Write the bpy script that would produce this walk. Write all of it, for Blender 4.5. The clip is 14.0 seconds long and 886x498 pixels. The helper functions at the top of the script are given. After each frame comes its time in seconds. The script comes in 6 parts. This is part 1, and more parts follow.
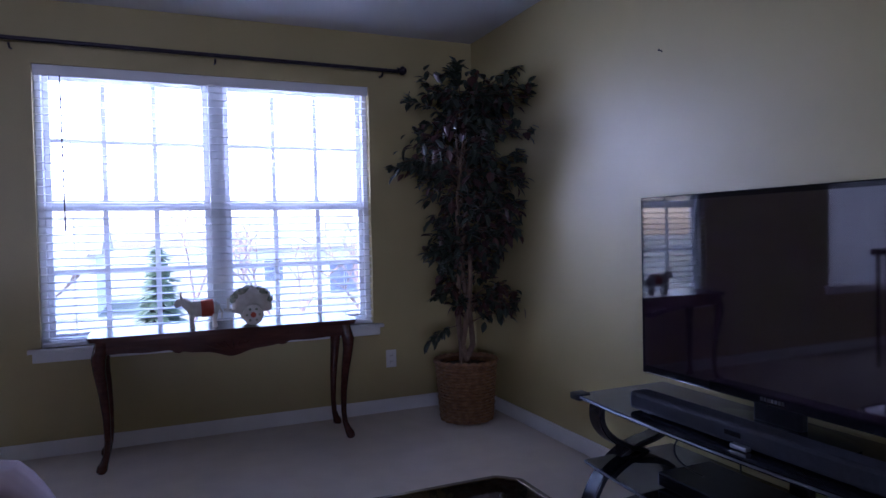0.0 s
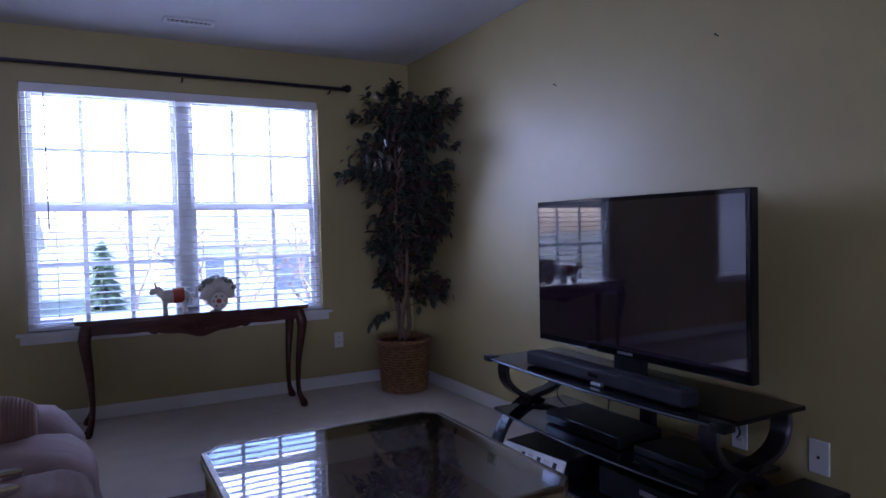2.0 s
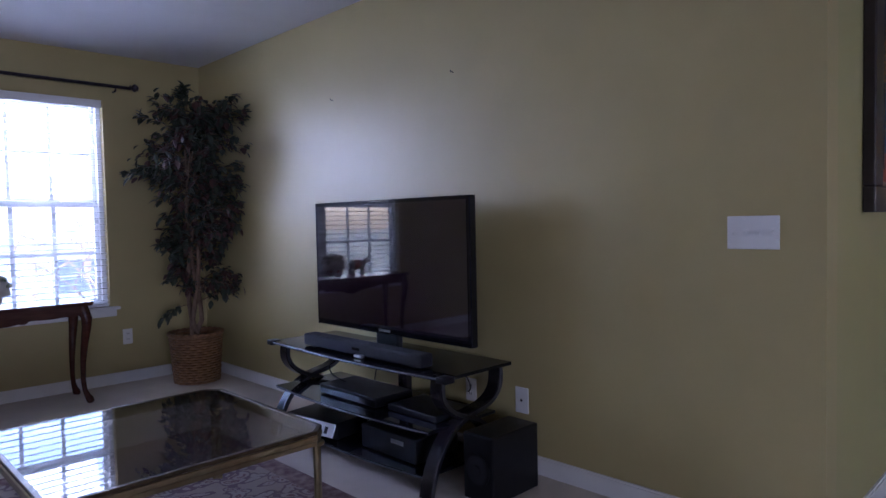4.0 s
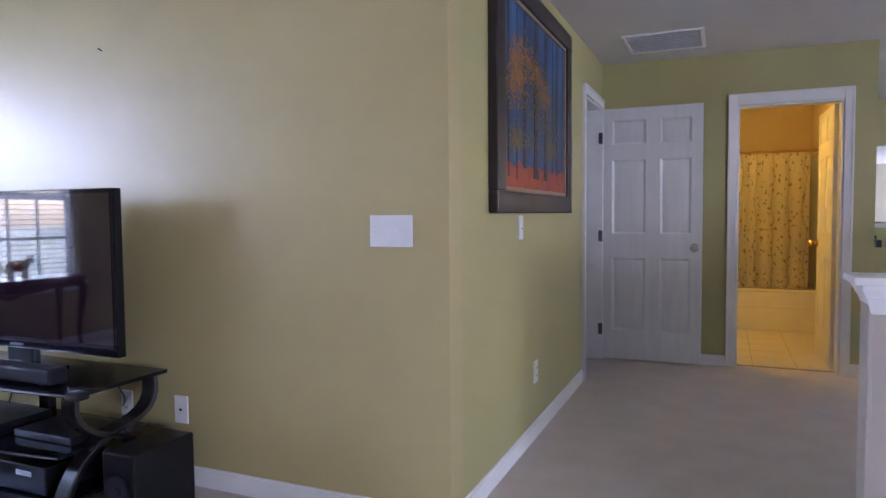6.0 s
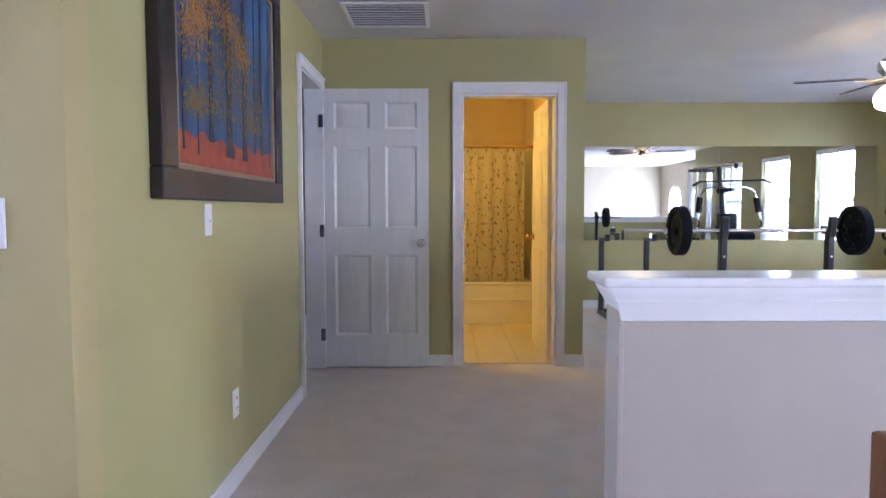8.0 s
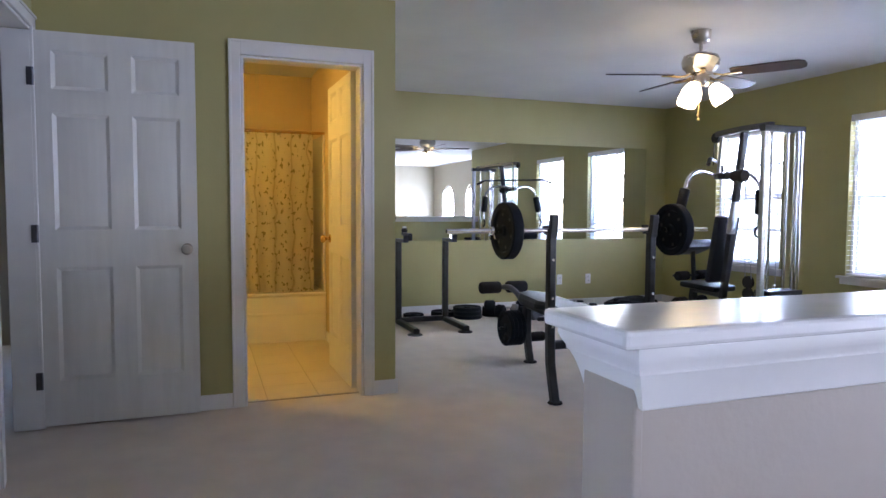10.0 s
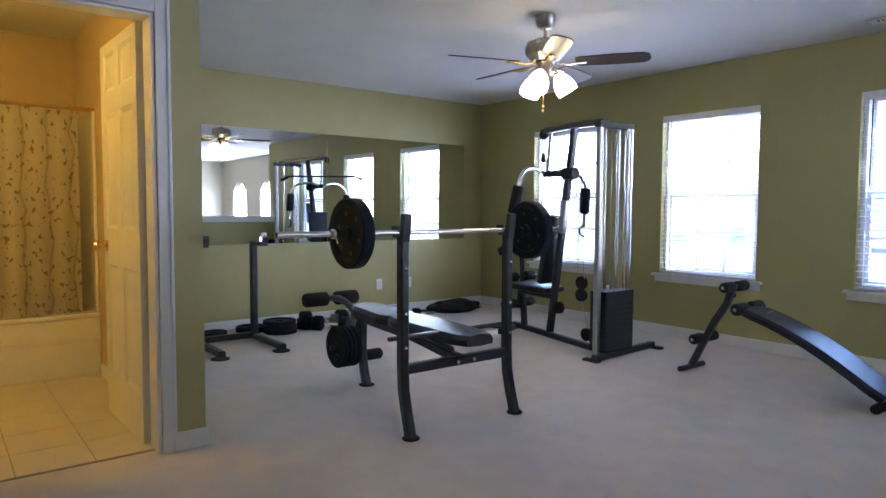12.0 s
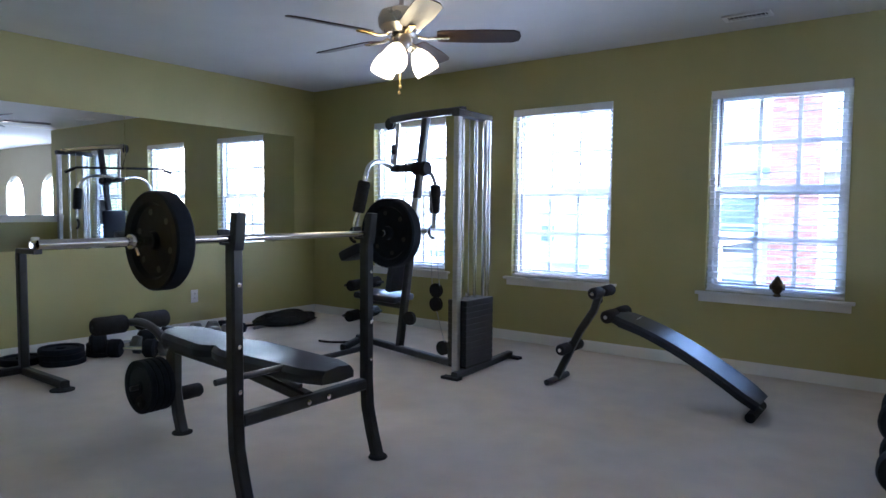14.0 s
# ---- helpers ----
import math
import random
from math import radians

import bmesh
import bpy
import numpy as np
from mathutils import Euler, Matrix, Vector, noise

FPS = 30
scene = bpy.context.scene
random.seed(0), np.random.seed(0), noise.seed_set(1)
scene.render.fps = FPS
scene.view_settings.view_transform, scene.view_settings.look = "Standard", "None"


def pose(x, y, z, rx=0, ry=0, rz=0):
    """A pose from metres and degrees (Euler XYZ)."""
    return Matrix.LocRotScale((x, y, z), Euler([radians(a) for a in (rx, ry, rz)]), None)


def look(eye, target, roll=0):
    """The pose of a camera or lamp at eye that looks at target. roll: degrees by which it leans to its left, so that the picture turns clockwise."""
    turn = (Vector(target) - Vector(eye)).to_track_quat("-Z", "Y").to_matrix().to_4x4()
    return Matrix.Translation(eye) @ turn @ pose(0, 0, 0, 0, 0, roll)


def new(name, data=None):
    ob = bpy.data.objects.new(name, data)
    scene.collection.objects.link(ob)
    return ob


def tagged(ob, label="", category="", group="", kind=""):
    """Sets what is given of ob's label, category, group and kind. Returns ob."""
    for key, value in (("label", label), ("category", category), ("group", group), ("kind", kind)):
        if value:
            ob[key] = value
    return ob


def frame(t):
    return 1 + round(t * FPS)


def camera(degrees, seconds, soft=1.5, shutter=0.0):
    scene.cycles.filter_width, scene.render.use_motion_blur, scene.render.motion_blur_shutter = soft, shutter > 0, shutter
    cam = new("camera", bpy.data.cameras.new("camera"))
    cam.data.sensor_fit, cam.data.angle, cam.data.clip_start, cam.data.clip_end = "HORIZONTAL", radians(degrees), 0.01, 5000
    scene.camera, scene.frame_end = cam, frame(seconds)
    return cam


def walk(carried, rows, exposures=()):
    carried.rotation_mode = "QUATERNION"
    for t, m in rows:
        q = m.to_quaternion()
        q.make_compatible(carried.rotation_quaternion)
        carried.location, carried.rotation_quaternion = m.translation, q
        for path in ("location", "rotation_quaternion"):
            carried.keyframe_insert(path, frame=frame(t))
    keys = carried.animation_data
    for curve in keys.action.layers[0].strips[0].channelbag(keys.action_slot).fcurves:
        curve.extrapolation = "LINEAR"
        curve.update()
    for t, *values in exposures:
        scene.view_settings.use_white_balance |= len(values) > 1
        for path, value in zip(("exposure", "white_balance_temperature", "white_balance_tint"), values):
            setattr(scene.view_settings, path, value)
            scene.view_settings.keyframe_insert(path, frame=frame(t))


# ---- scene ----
cam = camera(67.9, 14.0)
PATH = [
    (0, (1.097, -0.016, 1.198), (1.891, 1.819, 1.147), -1.2),
    (0.5, (1.022, -0.184, 1.19), (1.846, 1.638, 1.138), -1.1),
    (1, (0.991, -0.354, 1.186), (1.839, 1.456, 1.129), -1.3),
    (1.5, (0.924, -0.516, 1.188), (1.814, 1.274, 1.129), -1.3),
    (2, (0.843, -0.658, 1.199), (1.79, 1.102, 1.135), -1.3),
    (2.2, (0.825, -0.723, 1.199), (1.795, 1.025, 1.133), -1.3),
    (4.3, (0.702, -1.267, 1.199), (2.18, 0.077, 1.113), -0.9),
    (4.4, (0.706, -1.294, 1.197), (2.209, 0.023, 1.111), -0.8),
    (4.5, (0.713, -1.317, 1.194), (2.239, -0.027, 1.11), -0.8),
    (5, (0.773, -1.398, 1.187), (2.409, -0.25, 1.097), -0.8),
    (5.5, (0.84, -1.437, 1.19), (2.583, -0.462, 1.092), -0.6),
    (6, (0.939, -1.44, 1.196), (2.777, -0.657, 1.092), -0.5),
    (6.5, (1.061, -1.418, 1.191), (2.97, -0.831, 1.081), -0.3),
    (7, (1.209, -1.411, 1.172), (3.167, -1.017, 1.06), -0.3),
    (7.5, (1.397, -1.413, 1.16), (3.384, -1.213, 1.044), -0.2),
    (8, (1.607, -1.41, 1.168), (3.603, -1.404, 1.047), -0.1),
    (8.2, (1.697, -1.406, 1.169), (3.692, -1.478, 1.047), 0.1),
    (10.3, (2.664, -1.31, 1.143), (4.509, -2.073, 1.022), 0.2),
    (10.5, (2.74, -1.3, 1.145), (4.561, -2.117, 1.024), 0.2),
    (11, (2.939, -1.304, 1.137), (4.691, -2.263, 1.018), 0.3),
    (11.5, (3.112, -1.341, 1.16), (4.78, -2.438, 1.03), 0.4),
    (12, (3.303, -1.415, 1.135), (4.877, -2.643, 1.016), 0.3),
    (12.5, (3.489, -1.498, 1.122), (4.961, -2.847, 1.006), 0.4),
    (13, (3.596, -1.58, 1.149), (4.982, -3.016, 1.025), 0.4),
    (13.5, (3.774, -1.673, 1.143), (5.06, -3.2, 1.024), 0.4),
    (14, (3.932, -1.774, 1.13), (5.12, -3.379, 1.013), 0.5),
]
EXPOSURES = [(0, 3.8, 4880, 38), (2.2, 3.82, 4880, 38), (4.3, 4.42, 5100, 33), (5.5, 5.25, 5200, 32), (8.2, 5.93, 5130, 28), (10.3, 5.5, 5130, 24), (12, 5.42, 5020, 22), (14, 5.03, 4850, 18)]
walk(cam, [(t, look(eye, target, roll)) for t, eye, target, roll in PATH], EXPOSURES)

# ---- world and light ----
world = bpy.data.worlds.new("sky")
scene.world = world
world.use_nodes = True
wt = world.node_tree
sky = wt.nodes.new("ShaderNodeTexSky")
sky.sky_type, sky.sun_disc = "NISHITA", False
sky.sun_elevation, sky.sun_rotation = radians(38), radians(264)
sky.air_density, sky.dust_density = 1.2, 2.5
wt.links.new(sky.outputs[0], wt.nodes["Background"].inputs[0])
wt.nodes["Background"].inputs[1].default_value = 0.098
sun = new("sun", bpy.data.lights.new("sun", "SUN"))
sun.data.energy, sun.data.angle, sun.data.color = 0.6, radians(12), (1, 0.96, 0.9)
sun.matrix_world = look((-20, -2, 16), (0, 0, 0))


def area(name, at, target, sx, sy, watts, colour=(1, 1, 1)):
    """A window's share of the sky."""
    l = new(name, bpy.data.lights.new(name, "AREA"))
    l.data.shape, l.data.size, l.data.size_y, l.data.energy, l.data.color = "RECTANGLE", sx, sy, watts, colour
    l.matrix_world = look(at, target)
    return l


SKYBLUE = (0.93, 0.96, 1.0)
for cx in (-2.8, -0.85):
    area("sky_through_arch", (cx, -8.37, 1.1), (cx, -7.3, 1.1), 0.9, 1.2, 3.2, SKYBLUE)
area("sky_through_window", (-1.485, 4.245, 1.38), (-1.485, 3.1, 1.35), 0.85, 1.4, 2.2, SKYBLUE)
# the bright upper sky behind the upper sashes
area("sky_behind_upper_sash", (1.445, 4.52, 1.80), (1.445, 3.0, 1.25), 1.86, 0.70, 2.7, (0.80, 0.88, 1.0))
for cx in (8.04, 6.415):
    area("sky_behind_upper_sash", (cx, -7.06, 1.66), (cx, -5.5, 1.05), 0.88, 0.64, 0.65, SKYBLUE)

# ---- materials ----
def node_mat(name, rough=0.5, metal=0.0):
    m = bpy.data.materials.new(name)
    m.use_nodes = True
    b = m.node_tree.nodes["Principled BSDF"]
    b.inputs["Roughness"].default_value = rough
    b.inputs["Metallic"].default_value = metal
    return m, m.node_tree, b


def paint(name, c1, c2, scale=8.0, rough=0.5, metal=0.0, bump=0.0, bump_scale=200.0, detail=6.0, stretch=(1, 1, 1), rough_var=0.08, coords="Object"):
    """Two colours mixed by coarse noise, fine grain in the relief, roughness that wanders a little."""
    m, t, b = node_mat(name, rough, metal)
    tc = t.nodes.new("ShaderNodeTexCoord")
    mp = t.nodes.new("ShaderNodeMapping")
    mp.inputs["Scale"].default_value = stretch
    t.links.new(tc.outputs[coords], mp.inputs[0])
    n = t.nodes.new("ShaderNodeTexNoise")
    n.inputs["Scale"].default_value, n.inputs["Detail"].default_value = scale, detail
    t.links.new(mp.outputs[0], n.inputs["Vector"])
    r = t.nodes.new("ShaderNodeValToRGB")
    r.color_ramp.elements[0].position, r.color_ramp.elements[1].position = 0.32, 0.68
    r.color_ramp.elements[0].color, r.color_ramp.elements[1].color = (*c1, 1), (*c2, 1)
    t.links.new(n.outputs["Fac"], r.inputs[0])
    t.links.new(r.outputs[0], b.inputs["Base Color"])
    mr = t.nodes.new("ShaderNodeMapRange")
    mr.inputs["To Min"].default_value, mr.inputs["To Max"].default_value = max(0.02, rough - rough_var), min(1, rough + rough_var)
    t.links.new(n.outputs["Fac"], mr.inputs[0])
    t.links.new(mr.outputs[0], b.inputs["Roughness"])
    if bump:
        f = t.nodes.new("ShaderNodeTexNoise")
        f.inputs["Scale"].default_value, f.inputs["Detail"].default_value = bump_scale, 3.0
        t.links.new(mp.outputs[0], f.inputs["Vector"])
        bp = t.nodes.new("ShaderNodeBump")
        bp.inputs["Strength"].default_value, bp.inputs["Distance"].default_value = bump, 0.004
        t.links.new(f.outputs["Fac"], bp.inputs["Height"])
        t.links.new(bp.outputs[0], b.inputs["Normal"])
    return m


def glow(name, colour, strength):
    m, t, b = node_mat(name, 0.4)
    b.inputs["Base Color"].default_value = (0.9, 0.88, 0.8, 1)
    b.inputs["Emission Color"].default_value = (*colour, 1)
    b.inputs["Emission Strength"].default_value = strength
    return m


def glass(name, colour=(1, 1, 1), rough=0.0):
    m, t, b = node_mat(name, rough)
    b.inputs["Base Color"].default_value = (*colour, 1)
    b.inputs["Transmission Weight"].default_value = 1.0
    b.inputs["IOR"].default_value = 1.45
    return m


OLIVE = paint("olive_wall_paint", (0.405, 0.371, 0.15), (0.43, 0.392, 0.163), 3.0, 0.46, bump=0.12, bump_scale=90.0, rough_var=0.03)
GOLDEN = paint("golden_olive_wall_paint", (0.435, 0.365, 0.16), (0.46, 0.386, 0.172), 3.0, 0.43, bump=0.12, bump_scale=90.0, rough_var=0.03)
BEIGE = paint("beige_wall_paint", (0.41, 0.36, 0.30), (0.44, 0.385, 0.32), 3.0, 0.5, bump=0.12, bump_scale=90.0)
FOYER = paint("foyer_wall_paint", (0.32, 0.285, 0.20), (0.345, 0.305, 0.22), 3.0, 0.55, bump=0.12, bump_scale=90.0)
BATH = paint("bath_wall_paint", (0.52, 0.40, 0.2), (0.55, 0.43, 0.22), 3.0, 0.5, bump=0.1, bump_scale=90.0)
CEIL = paint("ceiling_paint", (0.62, 0.61, 0.59), (0.67, 0.66, 0.64), 2.0, 0.85, bump=0.25, bump_scale=120.0)
TRIM = paint("white_trim_paint", (0.76, 0.75, 0.73), (0.82, 0.81, 0.79), 5.0, 0.32, bump=0.04, bump_scale=60.0)
CAPP = paint("white_gloss_paint", (0.76, 0.75, 0.73), (0.82, 0.81, 0.79), 5.0, 0.2, bump=0.03, bump_scale=60.0)
DOORP = paint("door_paint", (0.70, 0.69, 0.66), (0.76, 0.75, 0.72), 4.0, 0.38, bump=0.08, bump_scale=150.0, stretch=(6, 6, 0.6))
CARPET = paint("carpet", (0.65, 0.575, 0.495), (0.72, 0.64, 0.555), 5.0, 0.95, bump=1.0, bump_scale=420.0, detail=9.0, rough_var=0.03)
TILE = paint("bath_tile", (0.58, 0.52, 0.42), (0.62, 0.555, 0.45), 3.0, 0.34, bump=0.05, rough_var=0.01)
GROUT = paint("grout", (0.36, 0.31, 0.25), (0.42, 0.37, 0.3), 20.0, 0.9)
TUB = paint("tub_enamel", (0.8, 0.78, 0.72), (0.84, 0.82, 0.77), 4.0, 0.12)
SLAT = paint("blind_slat", (0.78, 0.78, 0.78), (0.83, 0.83, 0.83), 3.0, 0.4)
VINYL = paint("window_vinyl", (0.76, 0.77, 0.78), (0.82, 0.82, 0.83), 5.0, 0.35)
PANE = glass("window_glass")
MIRROR, _t, _b = node_mat("mirror_glass", 0.01, 1.0)
_b.inputs["Base Color"].default_value = (0.86, 0.89, 0.87, 1)
MAHOG = paint("dark_mahogany", (0.045, 0.012, 0.008), (0.085, 0.025, 0.016), 6.0, 0.2, bump=0.05, stretch=(1, 8, 8))
OAK = paint("stained_oak", (0.16, 0.06, 0.025), (0.24, 0.10, 0.04), 9.0, 0.3, bump=0.08, stretch=(8, 8, 0.8))
BLACKGLASS = paint("black_glass", (0.006, 0.006, 0.008), (0.009, 0.009, 0.012), 2.0, 0.05, rough_var=0.02)
BLACKLAC = paint("black_lacquer", (0.012, 0.010, 0.012), (0.02, 0.017, 0.018), 10.0, 0.22)
BLACKPL = paint("black_plastic", (0.006, 0.006, 0.008), (0.010, 0.010, 0.012), 30.0, 0.34, bump=0.05, bump_scale=500.0)
SCREEN = paint("tv_screen", (0.017, 0.009, 0.015), (0.020, 0.011, 0.018), 2.0, 0.04, rough_var=0.015)
GREYPL = paint("grey_fabric_plastic", (0.016, 0.016, 0.021), (0.024, 0.024, 0.031), 60.0, 0.7, bump=0.2, bump_scale=700.0)
GUNMETAL = paint("dark_brushed_steel", (0.10, 0.10, 0.115), (0.15, 0.15, 0.17), 12.0, 0.35, 1.0)
SILVER = paint("brushed_steel", (0.42, 0.42, 0.44), (0.52, 0.52, 0.54), 12.0, 0.32, 1.0, stretch=(1, 1, 12))
CHROME = paint("chrome", (0.66, 0.66, 0.68), (0.72, 0.72, 0.74), 8.0, 0.12, 1.0, rough_var=0.05)
NICKEL = paint("satin_nickel", (0.42, 0.39, 0.35), (0.5, 0.47, 0.42), 10.0, 0.28, 1.0)
BRASS = paint("brass", (0.62, 0.42, 0.14), (0.7, 0.5, 0.2), 10.0, 0.25, 1.0)
GOLDF = paint("antique_gold", (0.30, 0.23, 0.12), (0.42, 0.34, 0.19), 16.0, 0.35, 1.0, bump=0.05)
IRON = paint("cast_iron", (0.007, 0.010, 0.016), (0.013, 0.017, 0.026), 25.0, 0.7, bump=0.25, bump_scale=250.0)
STEELB = paint("black_powder_coat", (0.016, 0.017, 0.02), (0.03, 0.031, 0.036), 14.0, 0.36, bump=0.08, bump_scale=400.0)
VINYLB = paint("black_vinyl", (0.008, 0.010, 0.018), (0.013, 0.016, 0.030), 9.0, 0.36, bump=0.18, bump_scale=300.0)
FOAM = paint("black_foam", (0.010, 0.010, 0.011), (0.018, 0.018, 0.02), 40.0, 0.9, bump=0.4, bump_scale=500.0)
HEX = paint("grey_hex_iron", (0.13, 0.13, 0.13), (0.2, 0.2, 0.2), 20.0, 0.5, bump=0.1)
ROD = paint("curtain_rod_metal", (0.025, 0.02, 0.03), (0.04, 0.034, 0.045), 14.0, 0.38, 0.6)
SOFA = paint("taupe_corduroy", (0.34, 0.25, 0.245), (0.43, 0.325, 0.315), 5.0, 0.9, bump=0.5, bump_scale=160.0, stretch=(1, 6, 1))
SOFAD = paint("brown_corduroy", (0.17, 0.10, 0.07), (0.24, 0.15, 0.11), 5.0, 0.9, bump=0.5, bump_scale=160.0, stretch=(6, 1, 1))
WICKER = paint("wicker", (0.16, 0.075, 0.03), (0.30, 0.16, 0.07), 30.0, 0.55, bump=0.2)
BARK = paint("ficus_bark", (0.12, 0.075, 0.045), (0.24, 0.16, 0.1), 12.0, 0.8, bump=0.4, stretch=(6, 6, 1))
SOIL = paint("moss", (0.03, 0.022, 0.012), (0.06, 0.045, 0.025), 40.0, 0.95, bump=0.6)
BLADE = paint("fan_blade_walnut", (0.035, 0.02, 0.014), (0.06, 0.035, 0.022), 12.0, 0.35, stretch=(8, 1, 1))
FRAMEW = paint("picture_frame_wood", (0.012, 0.008, 0.008), (0.028, 0.019, 0.018), 8.0, 0.35, bump=0.1, stretch=(1, 1, 1))
MATG = paint("picture_gilt", (0.20, 0.14, 0.08), (0.28, 0.2, 0.12), 20.0, 0.5)
CANVAS = paint("painted_blue_forest", (0.012, 0.022, 0.06), (0.045, 0.13, 0.27), 2.4, 0.55, bump=0.2, stretch=(2.6, 1, 0.7), detail=9.0)
TRUNKP = paint("painted_trunk", (0.012, 0.014, 0.022), (0.05, 0.045, 0.05), 9.0, 0.55, bump=0.2, stretch=(6, 1, 1))
LEAFO = paint("painted_orange", (0.26, 0.10, 0.015), (0.38, 0.20, 0.03), 30.0, 0.55, bump=0.2)
LEAFY = paint("painted_ochre", (0.11, 0.075, 0.02), (0.22, 0.15, 0.04), 30.0, 0.55, bump=0.2)
GROUNDP = paint("painted_red_ground", (0.22, 0.03, 0.012), (0.40, 0.08, 0.025), 14.0, 0.55, bump=0.2)
CERAM = paint("cream_ceramic", (0.55, 0.50, 0.42), (0.72, 0.68, 0.6), 24.0, 0.25)
CERRED = paint("red_glaze", (0.35, 0.05, 0.025), (0.5, 0.1, 0.05), 24.0, 0.25)
CERGRN = paint("green_glaze", (0.10, 0.14, 0.07), (0.4, 0.36, 0.26), 40.0, 0.3)
BRONZE = paint("aged_bronze", (0.06, 0.04, 0.02), (0.14, 0.1, 0.05), 20.0, 0.4, 0.8, bump=0.2)
PLATE = paint("white_plastic", (0.74, 0.73, 0.71), (0.8, 0.79, 0.77), 6.0, 0.3)
DARK = paint("dark_slot", (0.02, 0.02, 0.02), (0.03, 0.03, 0.03), 6.0, 0.6)
PAPER = paint("satin_white", (0.62, 0.64, 0.68), (0.74, 0.76, 0.80), 18.0, 0.2)
SMOKE, _t, _b = node_mat("smoked_glass", 0.02)
_b.inputs["Base Color"].default_value = (0.30, 0.29, 0.30, 1)
_b.inputs["Transmission Weight"].default_value = 1.0
GRASS = paint("lawn", (0.15, 0.155, 0.085), (0.23, 0.22, 0.14), 0.6, 0.95, bump=0.5)
ASPH = paint("street", (0.18, 0.18, 0.18), (0.24, 0.24, 0.24), 1.0, 0.9)
SIDING = paint("vinyl_siding", (0.42, 0.43, 0.45), (0.50, 0.51, 0.53), 2.0, 0.6)
SHINGLE = paint("roof_shingle", (0.16, 0.155, 0.15), (0.24, 0.23, 0.22), 3.0, 0.9, bump=0.4, bump_scale=40.0)
EVERG = paint("evergreen", (0.03, 0.06, 0.025), (0.06, 0.10, 0.045), 9.0, 0.85)
TWIG = paint("bare_twigs", (0.16, 0.12, 0.10), (0.24, 0.19, 0.16), 6.0, 0.9)
HOUSEGL = paint("house_window_glass", (0.10, 0.12, 0.15), (0.16, 0.18, 0.22), 1.5, 0.1)


def random_tint(m, amount=0.3):
    """Leaf by leaf, brick by brick: brighter and darker pieces."""
    t = m.node_tree
    b = t.nodes["Principled BSDF"]
    src = b.inputs["Base Color"].links[0].from_socket
    g = t.nodes.new("ShaderNodeNewGeometry")
    mr = t.nodes.new("ShaderNodeMapRange")
    mr.inputs["To Min"].default_value, mr.inputs["To Max"].default_value = 1 - amount, 1 + amount
    t.links.new(g.outputs["Random Per Island"], mr.inputs[0])
    h = t.nodes.new("ShaderNodeHueSaturation")
    t.links.new(src, h.inputs["Color"])
    t.links.new(mr.outputs[0], h.inputs["Value"])
    t.links.new(h.outputs[0], b.inputs["Base Color"])
    return m


LEAF = random_tint(paint("ficus_leaf", (0.024, 0.036, 0.022), (0.045, 0.058, 0.034), 7.0, 0.34), 0.4)
LEAFR = random_tint(paint("ficus_leaf_red", (0.05, 0.020, 0.018), (0.085, 0.036, 0.028), 7.0, 0.4), 0.35)
BRICK = random_tint(paint("red_brick", (0.24, 0.10, 0.07), (0.31, 0.14, 0.10), 8.0, 0.85, bump=0.2), 0.25)
SCREEN.node_tree.nodes["Principled BSDF"].inputs["IOR"].default_value = 1.8
BLACKGLASS.node_tree.nodes["Principled BSDF"].inputs["Specular IOR Level"].default_value = 0.3
for m in (BLACKPL, BLACKLAC, GREYPL):
    m.node_tree.nodes["Principled BSDF"].inputs["Specular IOR Level"].default_value = 0.28
IRON.node_tree.nodes["Principled BSDF"].inputs["Specular IOR Level"].default_value = 0.2
MORTAR = paint("mortar", (0.42, 0.39, 0.36), (0.5, 0.47, 0.43), 12.0, 0.9)


